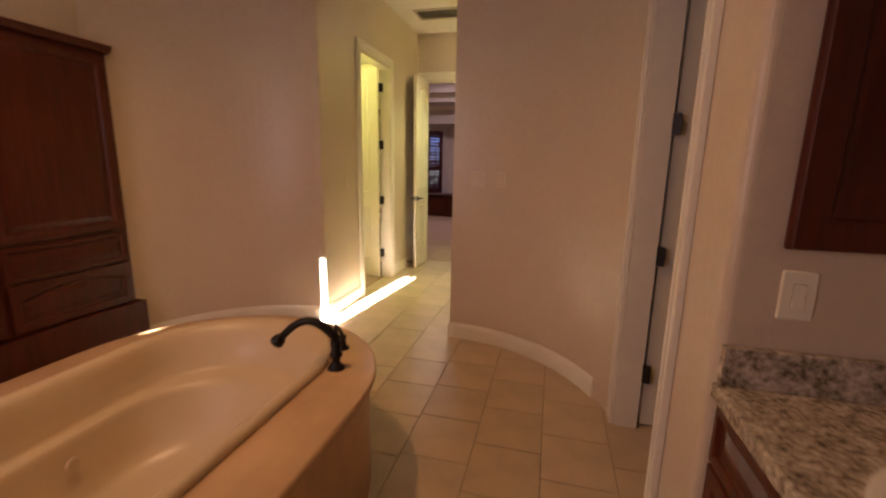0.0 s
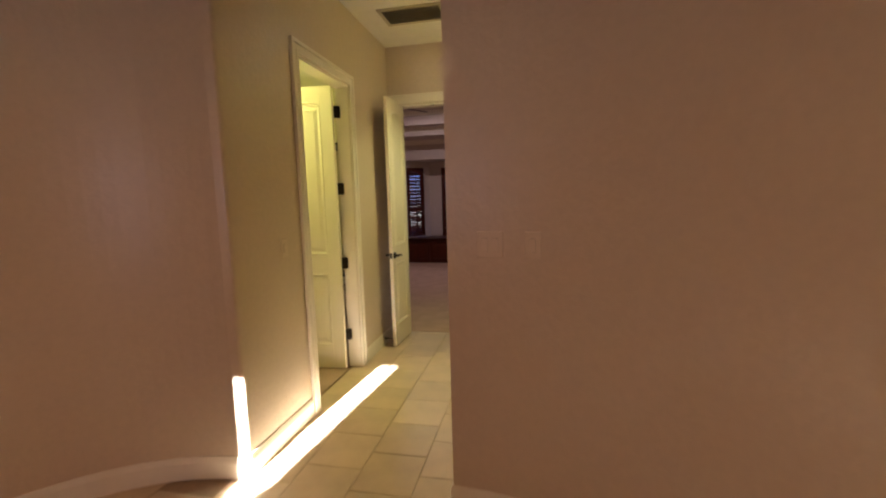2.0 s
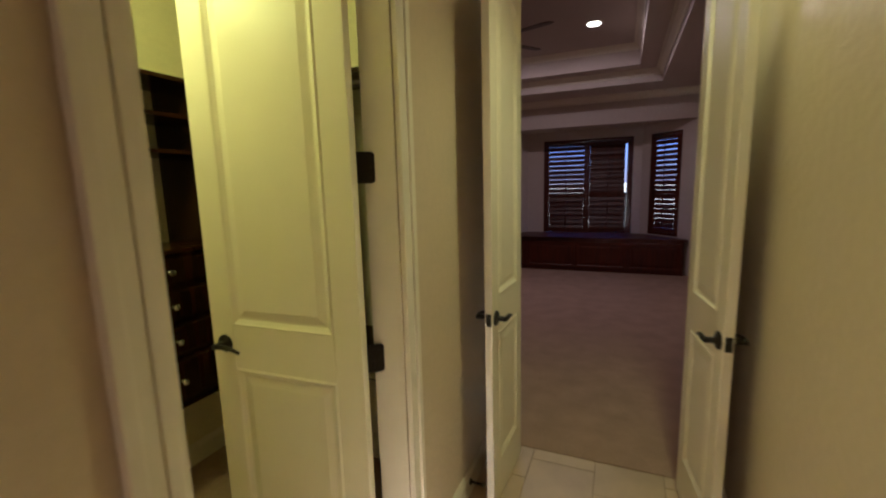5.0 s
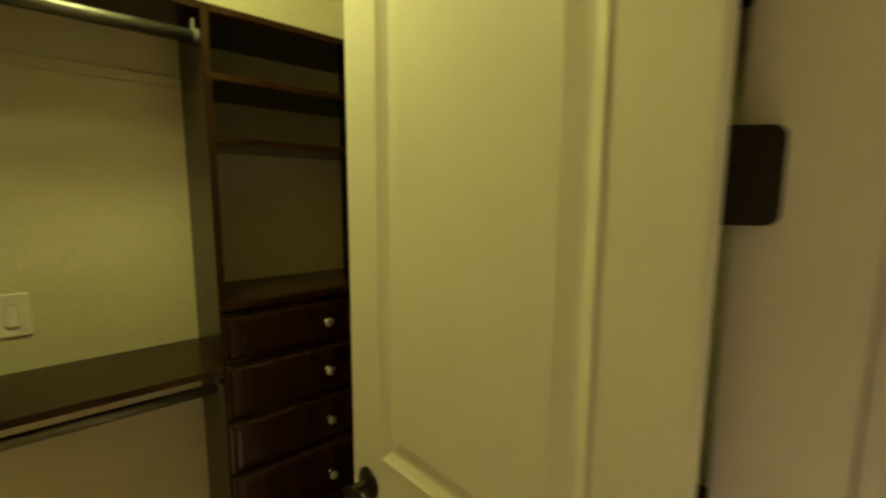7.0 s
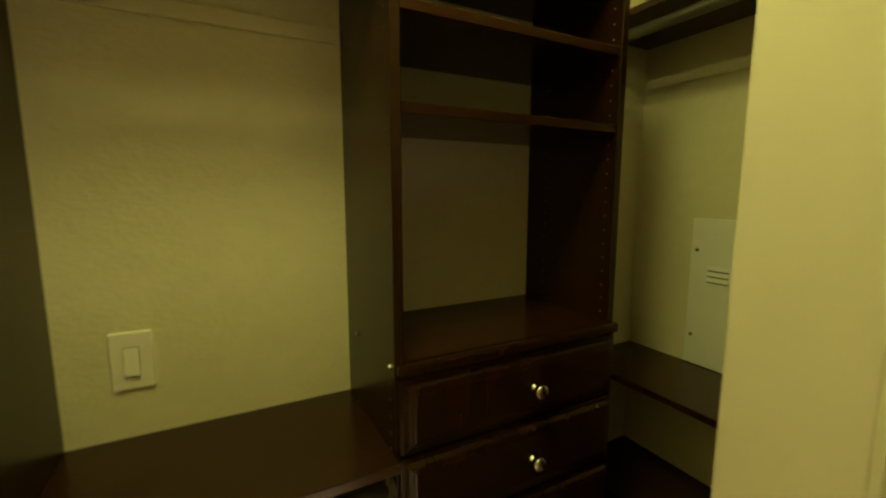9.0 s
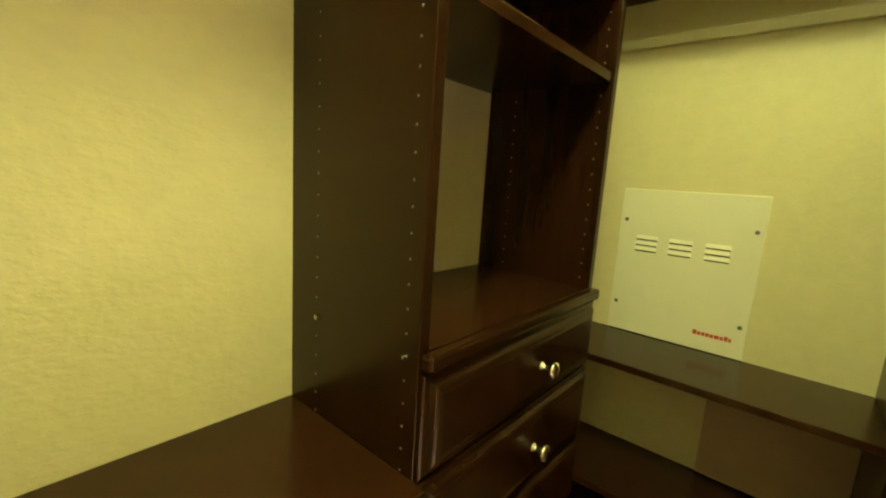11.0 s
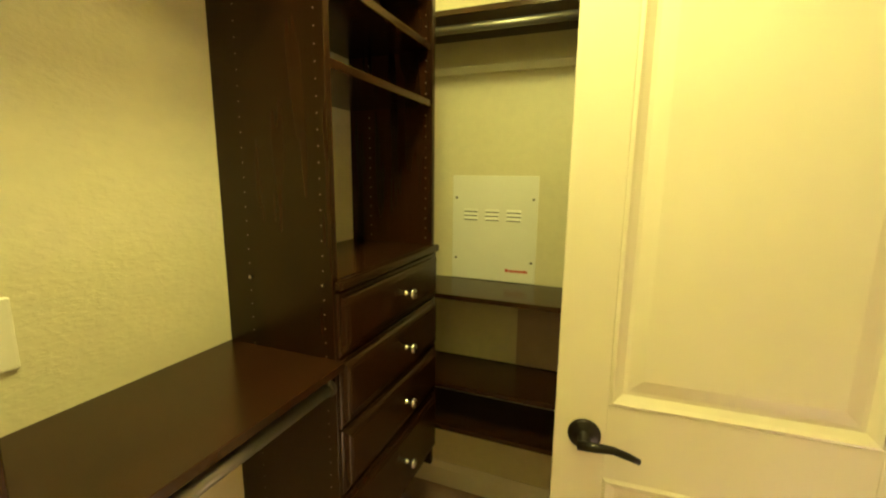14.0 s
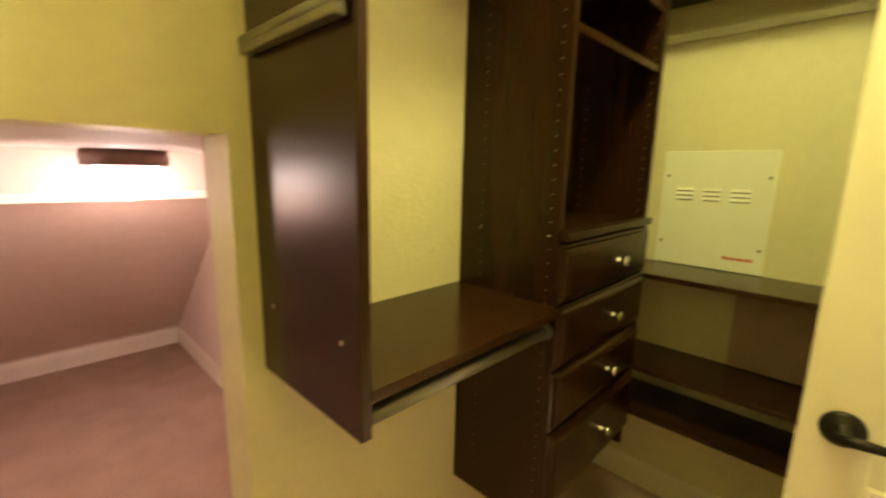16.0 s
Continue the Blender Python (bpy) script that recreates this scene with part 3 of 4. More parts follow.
def closet_rod(name, a, b, label, r=0.0145):
    t = thing(name, label, "closet rod")
    bm = bmesh.new()
    sweep(bm, [a, b], r, 16)
    part("tube", bm, M_ROD, t, "", True)
    d = (Vector(b) - Vector(a)).normalized()
    for p, s in ((Vector(a), 1), (Vector(b), -1)):
        bm = bmesh.new()
        q = p + d * s * 0.012
        sweep(bm, [p, q], 0.019, 16)
        box(bm, q.x - 0.010, q.y - 0.004, q.z - 0.004, q.x + 0.010, q.y + 0.004, q.z + 0.040, 0.002)
        part("bracket", bm, M_BRACKET, t, "dull grey rod socket")
    return t


closet_rod("lower_closet_rod", (-1.235, PY + 0.002, 1.030), (-1.235, TY0 - 0.002, 1.030), "grey metal hanging rod under the counter shelf")
closet_rod("upper_closet_rod", (-1.245, PY + 0.002, 1.965), (-1.245, TY0 - 0.002, 1.965), "grey metal hanging rod under the top shelf")
# pull-out valet rod on the outer face of the end panel
vr = thing("valet_rod", "brushed metal valet rod on the end panel", "valet rod")
part("slide", boxes((W1 + 0.02, PY - T - 0.020, 1.580, FR - 0.02, PY - T - 0.0005, 1.602), bevel=0.004), M_ROD, vr)
bm = bmesh.new()
sweep(bm, [(W1 + 0.03, PY - T - 0.016, 1.600), (FR + 0.005, PY - T - 0.016, 1.600)], 0.008, 12)
bmesh.ops.create_uvsphere(bm, u_segments=14, v_segments=10, radius=0.0115, matrix=Matrix.Translation((FR + 0.012, PY - T - 0.016, 1.600)))
part("pull_bar", bm, M_ROD, vr, "nickel bar with a ball end", True)


def wall_cleat(name, spec):
    return tagged(mesh_ob(name, boxes(spec, bevel=0.003), M_CLOSET_N), "wall-coloured hanging rail screwed to the wall", "hanging rail")


wall_cleat("hanging_rail", (W1 + 0.0005, PY + 0.003, 1.885, W1 + 0.012, TY0 - 0.003, 1.917))

# north wall units
ND = 5.325
DX, RX = -0.692, -0.172
nu = thing("corner_shelf_unit", "espresso corner unit with stacked shelves", "closet shelf")
side_panel(nu, DX - T / 2, DX + T / 2, ND, W2, 0.48, TT, "divider")
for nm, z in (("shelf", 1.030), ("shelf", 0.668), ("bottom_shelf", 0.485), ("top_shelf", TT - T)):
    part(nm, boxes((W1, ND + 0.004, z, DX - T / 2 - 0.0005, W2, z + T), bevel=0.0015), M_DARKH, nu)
part("back_panel", boxes((-1.02, W2 - 0.012, 0.69, DX - T / 2 - 0.001, W2 - 0.001, 1.028)), M_BOARD, nu, "thin painted backing board")
hu = thing("hamper_section", "espresso shelf section above a pull-out hamper", "closet shelf")
side_panel(hu, RX, RX + T, ND - 0.01, W2, 0.42, TT, "end_panel")
part("shelf", boxes((DX + T / 2 + 0.0005, ND - 0.012, 0.738, RX - 0.0005, W2, 0.738 + T), bevel=0.0015), M_DARKH, hu)
part("top_shelf", boxes((DX + T / 2 + 0.0005, ND - 0.012, TT - T, RX - 0.0005, W2, TT), bevel=0.0015), M_DARKH, hu)
holes(hu, [(RX - 0.0002, y, 0.5 + 0.032 * i) for y in (5.37, 5.55) for i in range(46)], "x", -1)
closet_rod("corner_rod", (W1 + 0.02, 5.36, 1.99), (DX - T / 2 - 0.001, 5.36, 1.99), "brushed metal rod in the corner unit")
closet_rod("short_rod", (DX + T / 2 + 0.001, 5.36, 1.99), (RX - 0.001, 5.36, 1.99), "brushed metal rod above the hamper section")
wall_cleat("hanging_rail", (W1 + 0.02, W2 - 0.012, 1.895, DX - T / 2 - 0.001, W2 - 0.0005, 1.925))
wall_cleat("hanging_rail", (DX + T / 2 + 0.001, W2 - 0.012, 1.895, RX - 0.001, W2 - 0.0005, 1.925))

# pull-out hamper: chrome frame on slides with a canvas bag
hm = thing("pull_out_hamper", "chrome wire frame with a cream canvas laundry bag", "hamper")
hx0, hx1, hy0, hy1, hz = DX + 0.02, RX - 0.012, ND - 0.02, W2 - 0.03, 0.605
for z in (hz, hz + 0.045):
    bm = bmesh.new()
    sweep(bm, [(hx0 + 0.02, hy0, z), (hx1 - 0.02, hy0, z), (hx1 - 0.012, hy0 + 0.02, z), (hx1 - 0.012, hy1, z), (hx0 + 0.012, hy1, z), (hx0 + 0.012, hy0 + 0.02, z)], 0.0035, 8, True)
    part("wire_ring", bm, M_WIRE, hm, "", True)
for x in (hx0, hx1 - 0.012):
    part("slide", boxes((x, hy0 - 0.01, hz - 0.018, x + 0.011, hy1, hz + 0.02), bevel=0.002), M_WIRE, hm)
bm = bmesh.new()
n = 40
rings = []
for k, (z, s) in enumerate(((0.60, 1.0), (0.585, 1.0), (0.50, 0.97), (0.40, 0.985), (0.30, 0.965), (0.20, 0.95), (0.175, 0.90))):
    ring = []
    for i in range(n):
        a = 2 * math.pi * i / n
        ca, sa = math.cos(a), math.sin(a)
        q = max(abs(ca), abs(sa))
        px, py = ca / q, sa / q
        w = 1 + 0.012 * math.sin(5 * a + k) * (k > 1)
        ring.append(((hx0 + hx1) / 2 + px * w * s * ((hx1 - hx0) / 2 - 0.022), (hy0 + hy1) / 2 + py * w * s * ((hy1 - hy0) / 2 - 0.008), z))
    rings.append(ring)
loft(bm, rings)
part("bag", bm, M_CANVAS, hm, "cream canvas laundry bag", True)
for x in (hx0 + 0.15, hx1 - 0.17):
    bm = bmesh.new()
    sweep(bm, [(x, hy0 - 0.006, 0.54), (x + 0.004, hy0 - 0.010, 0.585), (x + 0.012, hy0 - 0.008, 0.607)], 0.010, 6)
    part("strap", bm, M_CANVAS, hm)


# structured wiring enclosure on the north wall
eb = thing("wiring_enclosure", "white steel wiring enclosure cover with louvres", "electrical box")
ex0, ex1, ez0, ez1 = -1.322, -0.958, 1.0505, 1.494
part("cover", boxes((ex0, W2 - 0.007, ez0, ex1, W2 - 0.0005, ez1), bevel=0.002), M_BOX, eb)
for c in range(3):
    for r in range(3):
        x = ex0 + 0.052 + c * 0.092
        z = 1.345 - r * 0.017
        bm = bmesh.new()
        loft(bm, [[(x, W2 - 0.0068, z), (x + 0.062, W2 - 0.0068, z), (x + 0.062, W2 - 0.0068, z + 0.011), (x, W2 - 0.0068, z + 0.011)],
                  [(x + 0.004, W2 - 0.012, z), (x + 0.058, W2 - 0.012, z), (x + 0.060, W2 - 0.0075, z + 0.010), (x + 0.002, W2 - 0.0075, z + 0.010)]])
        part("louvre", bm, M_BOX, eb)
        part("slot", boxes((x + 0.002, W2 - 0.0078, z - 0.004, x + 0.060, W2 - 0.0071, z)), M_VOID, eb)
for x in (ex0 + 0.018, ex1 - 0.018):
    for z in (1.400, 1.140):
        bm = bmesh.new()
        lathe(bm, [(0.006, 0), (0.005, 0.002), (0.001, 0.003)], Matrix.Translation((x, W2 - 0.007, z)) @ Matrix.Rotation(radians(90), 4, "X"), 10)
        part("screw", bm, M_HOLE, eb)
bm = bmesh.new()
lx = ex1 - 0.125
for i, w in enumerate((0.010, 0.008, 0.009, 0.008, 0.009, 0.012, 0.008, 0.009, 0.006)):
    box(bm, lx, W2 - 0.0079, 1.094, lx + w, W2 - 0.0071, 1.104 + (0.003 if i in (0, 7) else 0))
    lx += w + 0.0018
part("maker_mark", bm, M_RED, eb, "red maker's mark")


def switch_plate(name, m, label, gangs=1, mat=None):
    mat = mat or M_PLATE
    s = thing(name, label, "light switch")
    s.matrix_world = m
    w = 0.070 + 0.046 * (gangs - 1)
    bm = bmesh.new()
    loft(bm, [[(x, y, z) for x, z in rounded_rect(w - i, 0.114 - i, 0.004)] for i, y in ((0, 0), (0, -0.003), (0.004, -0.0058), (0.010, -0.0062))])
    part("plate", bm, mat, s)
    for g in range(gangs):
        cx = (g - (gangs - 1) / 2) * 0.046
        bm = boxes((cx - 0.0128, -0.0066, -0.0285, cx + 0.0128, -0.0058, 0.0285))
        f = part("rocker_gap", bm, M_GAP, s)
        bm = bmesh.new()
        prism(bm, [(cx - 0.0118, -0.0272), (cx + 0.0118, -0.0272), (cx + 0.0118, 0.0272), (cx - 0.0118, 0.0272)], -0.0075, -0.007)
        vs = [v for v in bm.verts if v.co.y < -0.0073]
        for v in vs:
            v.co.y -= 0.0045 if v.co.z < 0 else 0.0
        part("rocker", bm, mat, s)
    return s


switch_plate("light_switch", pose(W1, 4.185, 1.250, 0, 0, 90), "ivory rocker light switch on the closet wall")
_a = radians(80.5)
switch_plate("light_switch", pose(1.13 + 1.185 * math.cos(_a), 2.1 + 1.185 * math.sin(_a), 1.27, 0, 0, -9.5), "pale double rocker switch on the curved wall", 2, M_PLATE2)
_a = radians(71.5)
switch_plate("light_switch", pose(1.13 + 1.185 * math.cos(_a), 2.1 + 1.185 * math.sin(_a), 1.27, 0, 0, -18.5), "pale single rocker switch on the curved wall", 1, M_PLATE2)
switch_plate("light_switch", pose(2.416, 1.22, 1.098, 0, 0, 0), "white rocker switch above the vanity counter")

# ceiling lamps
def bowl_lamp(name, label, x, y, z, r, glow, dz=1.0):
    t = thing(name, label, "ceiling lamp", "attic lamps" if z < 2 else "")
    bm = bmesh.new()
    lathe(bm, [(r * 0.97, z - 0.001), (r * 1.02, z - 0.03 * dz), (r, z - 0.065 * dz), (r * 0.9, z - 0.066 * dz)], Matrix.Translation((x, y, 0)), 32)
    part("rim", bm, M_RIM, t, "bronze rim", True)
    bm = bmesh.new()
    q = z - 0.066 * dz
    lathe(bm, [(r * 0.74, q), (r * 0.72, q - 0.05 * dz), (r * 0.58, q - 0.10 * dz), (r * 0.34, q - 0.13 * dz), (r * 0.05, q - 0.14 * dz)], Matrix.Translation((x, y, 0)), 32)
    part("bowl", bm, glow, t, "lit glass bowl", True)
    return t


bowl_lamp("closet_ceiling_lamp", "flush closet lamp with a bronze rim and lit bowl", -0.90, 4.40, 2.66, 0.150, M_TUBE)
bowl_lamp("attic_ceiling_lamp", "flush attic lamp with a bronze rim and lit bowl", -2.92, 4.09, 1.455, 0.150, M_GLOW)
bowl_lamp("attic_ceiling_lamp", "flush attic lamp with a bronze rim and lit bowl", -2.90, 3.28, 1.455, 0.150, M_GLOW)
switch_plate("light_switch", pose(0.0, 3.80, 1.20, 0, 0, 90), "beige rocker switch on the hall wall", 1, M_PLATE2)
# ball-catch strikes in the head of the double doorway
for x in (0.482, 0.652):
    bm = bmesh.new()
    prism(bm, rounded_rect(0.050, 0.022, 0.010), 0.0, 0.002)
    o = tagged(mesh_ob("ball_catch_strike", bm, M_BLACK), "dark metal ball-catch strike in the door head", "door hardware", "ball catch strikes")
    o.matrix_world = pose(x, 5.90, BH - 0.0185, 90)

# baseboard door stop behind the open leaf
ds = thing("door_stop", "dark metal door stop screwed to the baseboard", "door stop")
bm = bmesh.new()
lathe(bm, [(0.016, 0.0), (0.014, 0.006), (0.006, 0.010), (0.006, 0.062)], Matrix.Translation((0.0155, 5.46, 0.07)) @ Matrix.Rotation(radians(90), 4, "Y"), 14)
part("rod", bm, M_BLACK, ds, "", True)
bm = bmesh.new()
lathe(bm, [(0.010, 0.062), (0.011, 0.072), (0.008, 0.078)], Matrix.Translation((0.0155, 5.46, 0.07)) @ Matrix.Rotation(radians(90), 4, "Y"), 14)
part("bumper", bm, M_HOLE, ds, "pale rubber bumper", True)


# ---- bathroom ----
def stadium(cx, cy, r, y_end, n=28, squash=1.0):
    pts = [(cx + r * math.cos(math.pi * i / n), cy + r * squash * math.sin(math.pi * i / n)) for i in range(n + 1)]
    pts += [(cx - r * math.cos(math.pi * i / n), y_end - r * squash * math.sin(math.pi * i / n)) for i in range(n + 1)]
    return pts


tub = thing("bathtub", "cream oval drop-in bathtub in a tan stone deck", "bathtub")
DZ = 0.535
out = stadium(0.57, 1.41, 0.675, 0.05)
side = stadium(0.57, 1.41, 0.645, 0.05)
inn = stadium(0.535, 1.51, 0.447, 0.10)
bm = bmesh.new()
rows = [[bm.verts.new((x, y, z)) for x, y in side] for z in (0.0, DZ - 0.034)]
for i in range(len(side)):
    bm.faces.new((rows[0][i], rows[0][(i + 1) % len(side)], rows[1][(i + 1) % len(side)], rows[1][i]))
part("apron", bm, M_DECK, tub, "tan stone apron", True)
bm = bmesh.new()
ring = [[(x, y, DZ - 0.034) for x, y in stadium(0.57, 1.41, 0.640, 0.05)], [(x, y, DZ - 0.034) for x, y in stadium(0.57, 1.41, 0.668, 0.05)], [(x, y, DZ - 0.024) for x, y in out], [(x, y, DZ - 0.008) for x, y in out], [(x, y, DZ) for x, y in stadium(0.57, 1.41, 0.665, 0.05)], [(x, y, DZ) for x, y in inn]]
rows = [[bm.verts.new(p) for p in r] for r in ring]
n = len(rows[0])
for A, B in zip(rows, rows[1:]):
    for i in range(n):
        bm.faces.new((A[i], A[(i + 1) % n], B[(i + 1) % n], B[i]))
part("deck", bm, M_DECK, tub, "polished tan stone deck", True)
bm = bmesh.new()
rows = []
for r, z, cy in ((0.572, DZ + 0.001, 1.50), (0.573, DZ + 0.012, 1.50), (0.566, DZ + 0.022, 1.50), (0.552, DZ + 0.028, 1.50), (0.534, DZ + 0.028, 1.50), (0.514, DZ + 0.020, 1.49), (0.498, DZ + 0.002, 1.48), (0.488, DZ - 0.03, 1.46), (0.474, DZ - 0.10, 1.43), (0.464, DZ - 0.155, 1.41), (0.456, DZ - 0.168, 1.40), (0.440, DZ - 0.174, 1.38), (0.418, DZ - 0.178, 1.35), (0.408, DZ - 0.188, 1.335), (0.402, DZ - 0.21, 1.32), (0.375, DZ - 0.35, 1.25), (0.355, DZ - 0.405, 1.20), (0.32, DZ - 0.43, 1.14), (0.25, DZ - 0.44, 1.06)):
    rows.append([bm.verts.new((x, y, z)) for x, y in stadium(0.535, cy + 0.01, r * 0.825, 1.60 - cy)])
for A, B in zip(rows, rows[1:]):
    for i in range(n):
        bm.faces.new((A[i], A[(i + 1) % n], B[(i + 1) % n], B[i]))
bm.faces.new(rows[-1])
part("basin", bm, M_TUB, tub, "glossy cream acrylic basin", True)
for x, y, z in ((0.225, 1.12, 0.27), (0.225, 0.62, 0.27), (0.865, 1.12, 0.27)):
    bm = bmesh.new()
    d = (Vector((0.545, y, z + 0.03)) - Vector((x, y, z))).normalized()
    lathe(bm, [(0.024, 0), (0.024, 0.006), (0.018, 0.010), (0.008, 0.010)], Matrix.Translation((x, y, z)) @ d.to_track_quat("Z", "Y").to_matrix().to_4x4(), 16)
    part("jet", bm, M_TUB, tub, "whirlpool jet")

fa = thing("tub_faucet", "oil-rubbed bronze tub filler with an arched spout", "faucet")
fx, fy = 1.045, 1.60
bm = bmesh.new()
lathe(bm, [(0.036, DZ), (0.036, DZ + 0.006), (0.028, DZ + 0.012), (0.018, DZ + 0.026), (0.017, DZ + 0.045), (0.026, DZ + 0.055), (0.026, DZ + 0.066), (0.018, DZ + 0.076), (0.020, DZ + 0.12)], Matrix.Translation((fx, fy, 0)), 20)
part("base", bm, M_BLACK, fa, "", True)
bm = bmesh.new()
sp = []
for i in range(15):
    t = i / 14
    sp.append((fx - 0.225 * t, fy - 0.045 * t, DZ + 0.128 + 0.105 * math.sin(math.pi * (0.12 + 0.80 * t)) - 0.03))
sweep(bm, [(fx, fy, DZ + 0.07)] + sp, [0.020] + [0.019 - 0.004 * i / 14 for i in range(15)], 12)
s_ = part("spout", bm, M_BLACK, fa, "", True)
bm = bmesh.new()
e = Vector(sp[-1])
d = (e - Vector(sp[-2])).normalized()
lathe(bm, [(0.015, -0.01), (0.024, 0.004), (0.029, 0.022), (0.029, 0.030), (0.020, 0.031)], Matrix.Translation(e) @ d.to_track_quat("Z", "Y").to_matrix().to_4x4(), 18)
part("spout_head", bm, M_BLACK, s_, "flared spout end", True)
bm = bmesh.new()
lathe(bm, [(0.012, DZ + 0.12), (0.010, DZ + 0.15), (0.012, DZ + 0.16), (0.005, DZ + 0.185)], Matrix.Translation((fx, fy, 0)), 12)
part("finial", bm, M_BLACK, fa, "", True)
# second valve of the filler, beside the spout
bm = bmesh.new()
hx, hy = 0.98, 1.78
lathe(bm, [(0.030, DZ), (0.030, DZ + 0.005), (0.018, DZ + 0.014), (0.014, DZ + 0.05), (0.020, DZ + 0.058), (0.012, DZ + 0.066)], Matrix.Translation((hx, hy, 0)), 16)
v_ = part("valve", bm, M_BLACK, fa, "", True)
bm = bmesh.new()
sweep(bm, [(hx, hy, DZ + 0.06), (hx - 0.02, hy + 0.02, DZ + 0.075), (hx - 0.055, hy + 0.04, DZ + 0.10)], [0.010, 0.008, 0.006], 8)
part("valve_lever", bm, M_BLACK, v_, "", True)


def cabinet_door(parent, name, p0, u, v, n, w, h, rise=0.0, mat=None, fr=0.055):
    """A framed, raised-panel front; p0 corner, u across, v up, n outwards."""
    p0, u, v, n = Vector(p0), Vector(u), Vector(v), Vector(n)
    bm = bmesh.new()
    rings = []
    for inset, d in ((0, 0), (0, 0.016), (0.003, 0.019), (fr - 0.012, 0.019), (fr - 0.004, 0.014), (fr, 0.008), (fr + 0.012, 0.008), (fr + 0.040, 0.016), (fr + 0.044, 0.016)):
        rr = rise if inset >= fr - 0.012 else 0
        rings.append([p0 + u * x + v * z + n * d for x, z in panel_outline(0, w, 0, h, rr, inset)])
    loft(bm, rings)
    return part(name, bm, mat or M_CHERRY, parent)


# tall linen cabinet beside the tub
lc = thing("linen_cabinet", "dark cherry built-in linen cabinet with arched panels", "cabinet")
LX = -1.022
part("body", boxes((-1.099, 0.95, 0.361, LX, 2.43, 2.04), bevel=0.004), M_CHERRY, lc)
part("plinth", boxes((-1.099, 0.95, 0.0, LX + 0.05, 2.47, 0.36), bevel=0.004), M_CHERRY, lc)
bm = bmesh.new()
strip_profile(bm, [(LX, 0.93), (LX, 2.45)], [(0, 2.04), (-0.03, 2.05), (-0.045, 2.075), (-0.045, 2.09), (0.07, 2.09), (0.07, 2.04)])
part("crown", bm, M_CHERRY, lc)
for i in range(2):
    y0 = 0.97 + i * 0.73
    cabinet_door(lc, "door", (LX, y0 + 0.70, 0.90), (0, -1, 0), (0, 0, 1), (1, 0, 0), 0.70, 1.11)
    cabinet_door(lc, "drawer", (LX, y0 + 0.70, 0.68), (0, -1, 0), (0, 0, 1), (1, 0, 0), 0.70, 0.19, fr=0.03)
    cabinet_door(lc, "door", (LX, y0 + 0.70, 0.38), (0, -1, 0), (0, 0, 1), (1, 0, 0), 0.70, 0.28, rise=0.05)

# vanity
va = thing("vanity_cabinet", "cherry wood vanity base cabinet", "cabinet")
part("body", boxes((XB + 0.035, -1.1, 0.10, 2.99, 1.215, 0.828), bevel=0.003), M_CHERRY, va)
part("toe_kick", boxes((XB + 0.10, -1.1, 0.0, 2.99, 1.215, 0.099)), M_CHERRY, va)
for i in range(4):
    y1 = 1.205 - i * 0.46
    cabinet_door(va, "drawer", (XB + 0.035, y1, 0.665), (0, -1, 0), (0, 0, 1), (-1, 0, 0), 0.445, 0.15, fr=0.03)
    cabinet_door(va, "door", (XB + 0.035, y1, 0.12), (0, -1, 0), (0, 0, 1), (-1, 0, 0), 0.445, 0.535)
ct = thing("vanity_counter", "speckled brown and cream granite counter with splash", "countertop")
part("slab", boxes((XB + 0.002, -1.12, 0.83, 2.995, 1.217, 0.869), bevel=0.006), M_GRANITE, ct)
part("side_splash", boxes((XB + 0.012, 1.195, 0.870, 2.99, 1.2185, 0.967), bevel=0.003), M_GRANITE, ct)
sk = thing("vanity_sink", "white china sink with a rolled rim", "sink")
bm = bmesh.new()
rows = []
for r, z in ((1.0, 0.870), (1.0, 0.880), (0.96, 0.884), (0.90, 0.880), (0.84, 0.871)):
    rows.append([bm.verts.new((2.57 + 0.235 * r * math.cos(a * math.pi / 16), 0.72 + 0.26 * r * math.sin(a * math.pi / 16), z)) for a in range(32)])
for A, B in zip(rows, rows[1:]):
    for i in range(32):
        bm.faces.new((A[i], A[(i + 1) % 32], B[(i + 1) % 32], B[i]))
bm.faces.new(rows[-1])
part("basin", bm, M_SINK, sk, "", True)
mc = thing("medicine_cabinet", "dark cherry wall cabinet above the counter", "cabinet")
part("body", boxes((2.372, 1.206, 1.205, 2.90, 1.2195, 2.10), bevel=0.003), M_CHERRY, mc)
cabinet_door(mc, "door", (2.374, 1.206, 1.208), (1, 0, 0), (0, 0, 1), (0, -1, 0), 0.52, 0.885, fr=0.07)

# unseen south window; added shade panels leave a gap that shapes the sun strip
wn = thing("window_1", "bathroom window, out of view, with added shade panels", "window", kind="structure")
part("window_frame", boxes((WX0, -1.29, WZ0, WX0 + 0.04, -1.24, WZ1), (WX1 - 0.04, -1.29, WZ0, WX1, -1.24, WZ1), (WX0 + 0.04, -1.29, WZ0, WX1 - 0.04, -1.24, WZ0 + 0.04), (WX0 + 0.04, -1.29, WZ1 - 0.04, WX1 - 0.04, -1.24, WZ1), bevel=0.003), M_TRIM, wn)
part("shade", boxes((-0.300, -1.235, WZ0, WX1 - 0.002, -1.225, WZ1 - 0.002), (-0.4849, -1.235, WZ0, -0.3001, -1.225, 1.555), (WX0 + 0.001, -1.235, WZ0, -0.485, -1.225, WZ1 - 0.001)), M_SUN_MASK, wn, "added shade panels, out of view, that shape the sun strip")
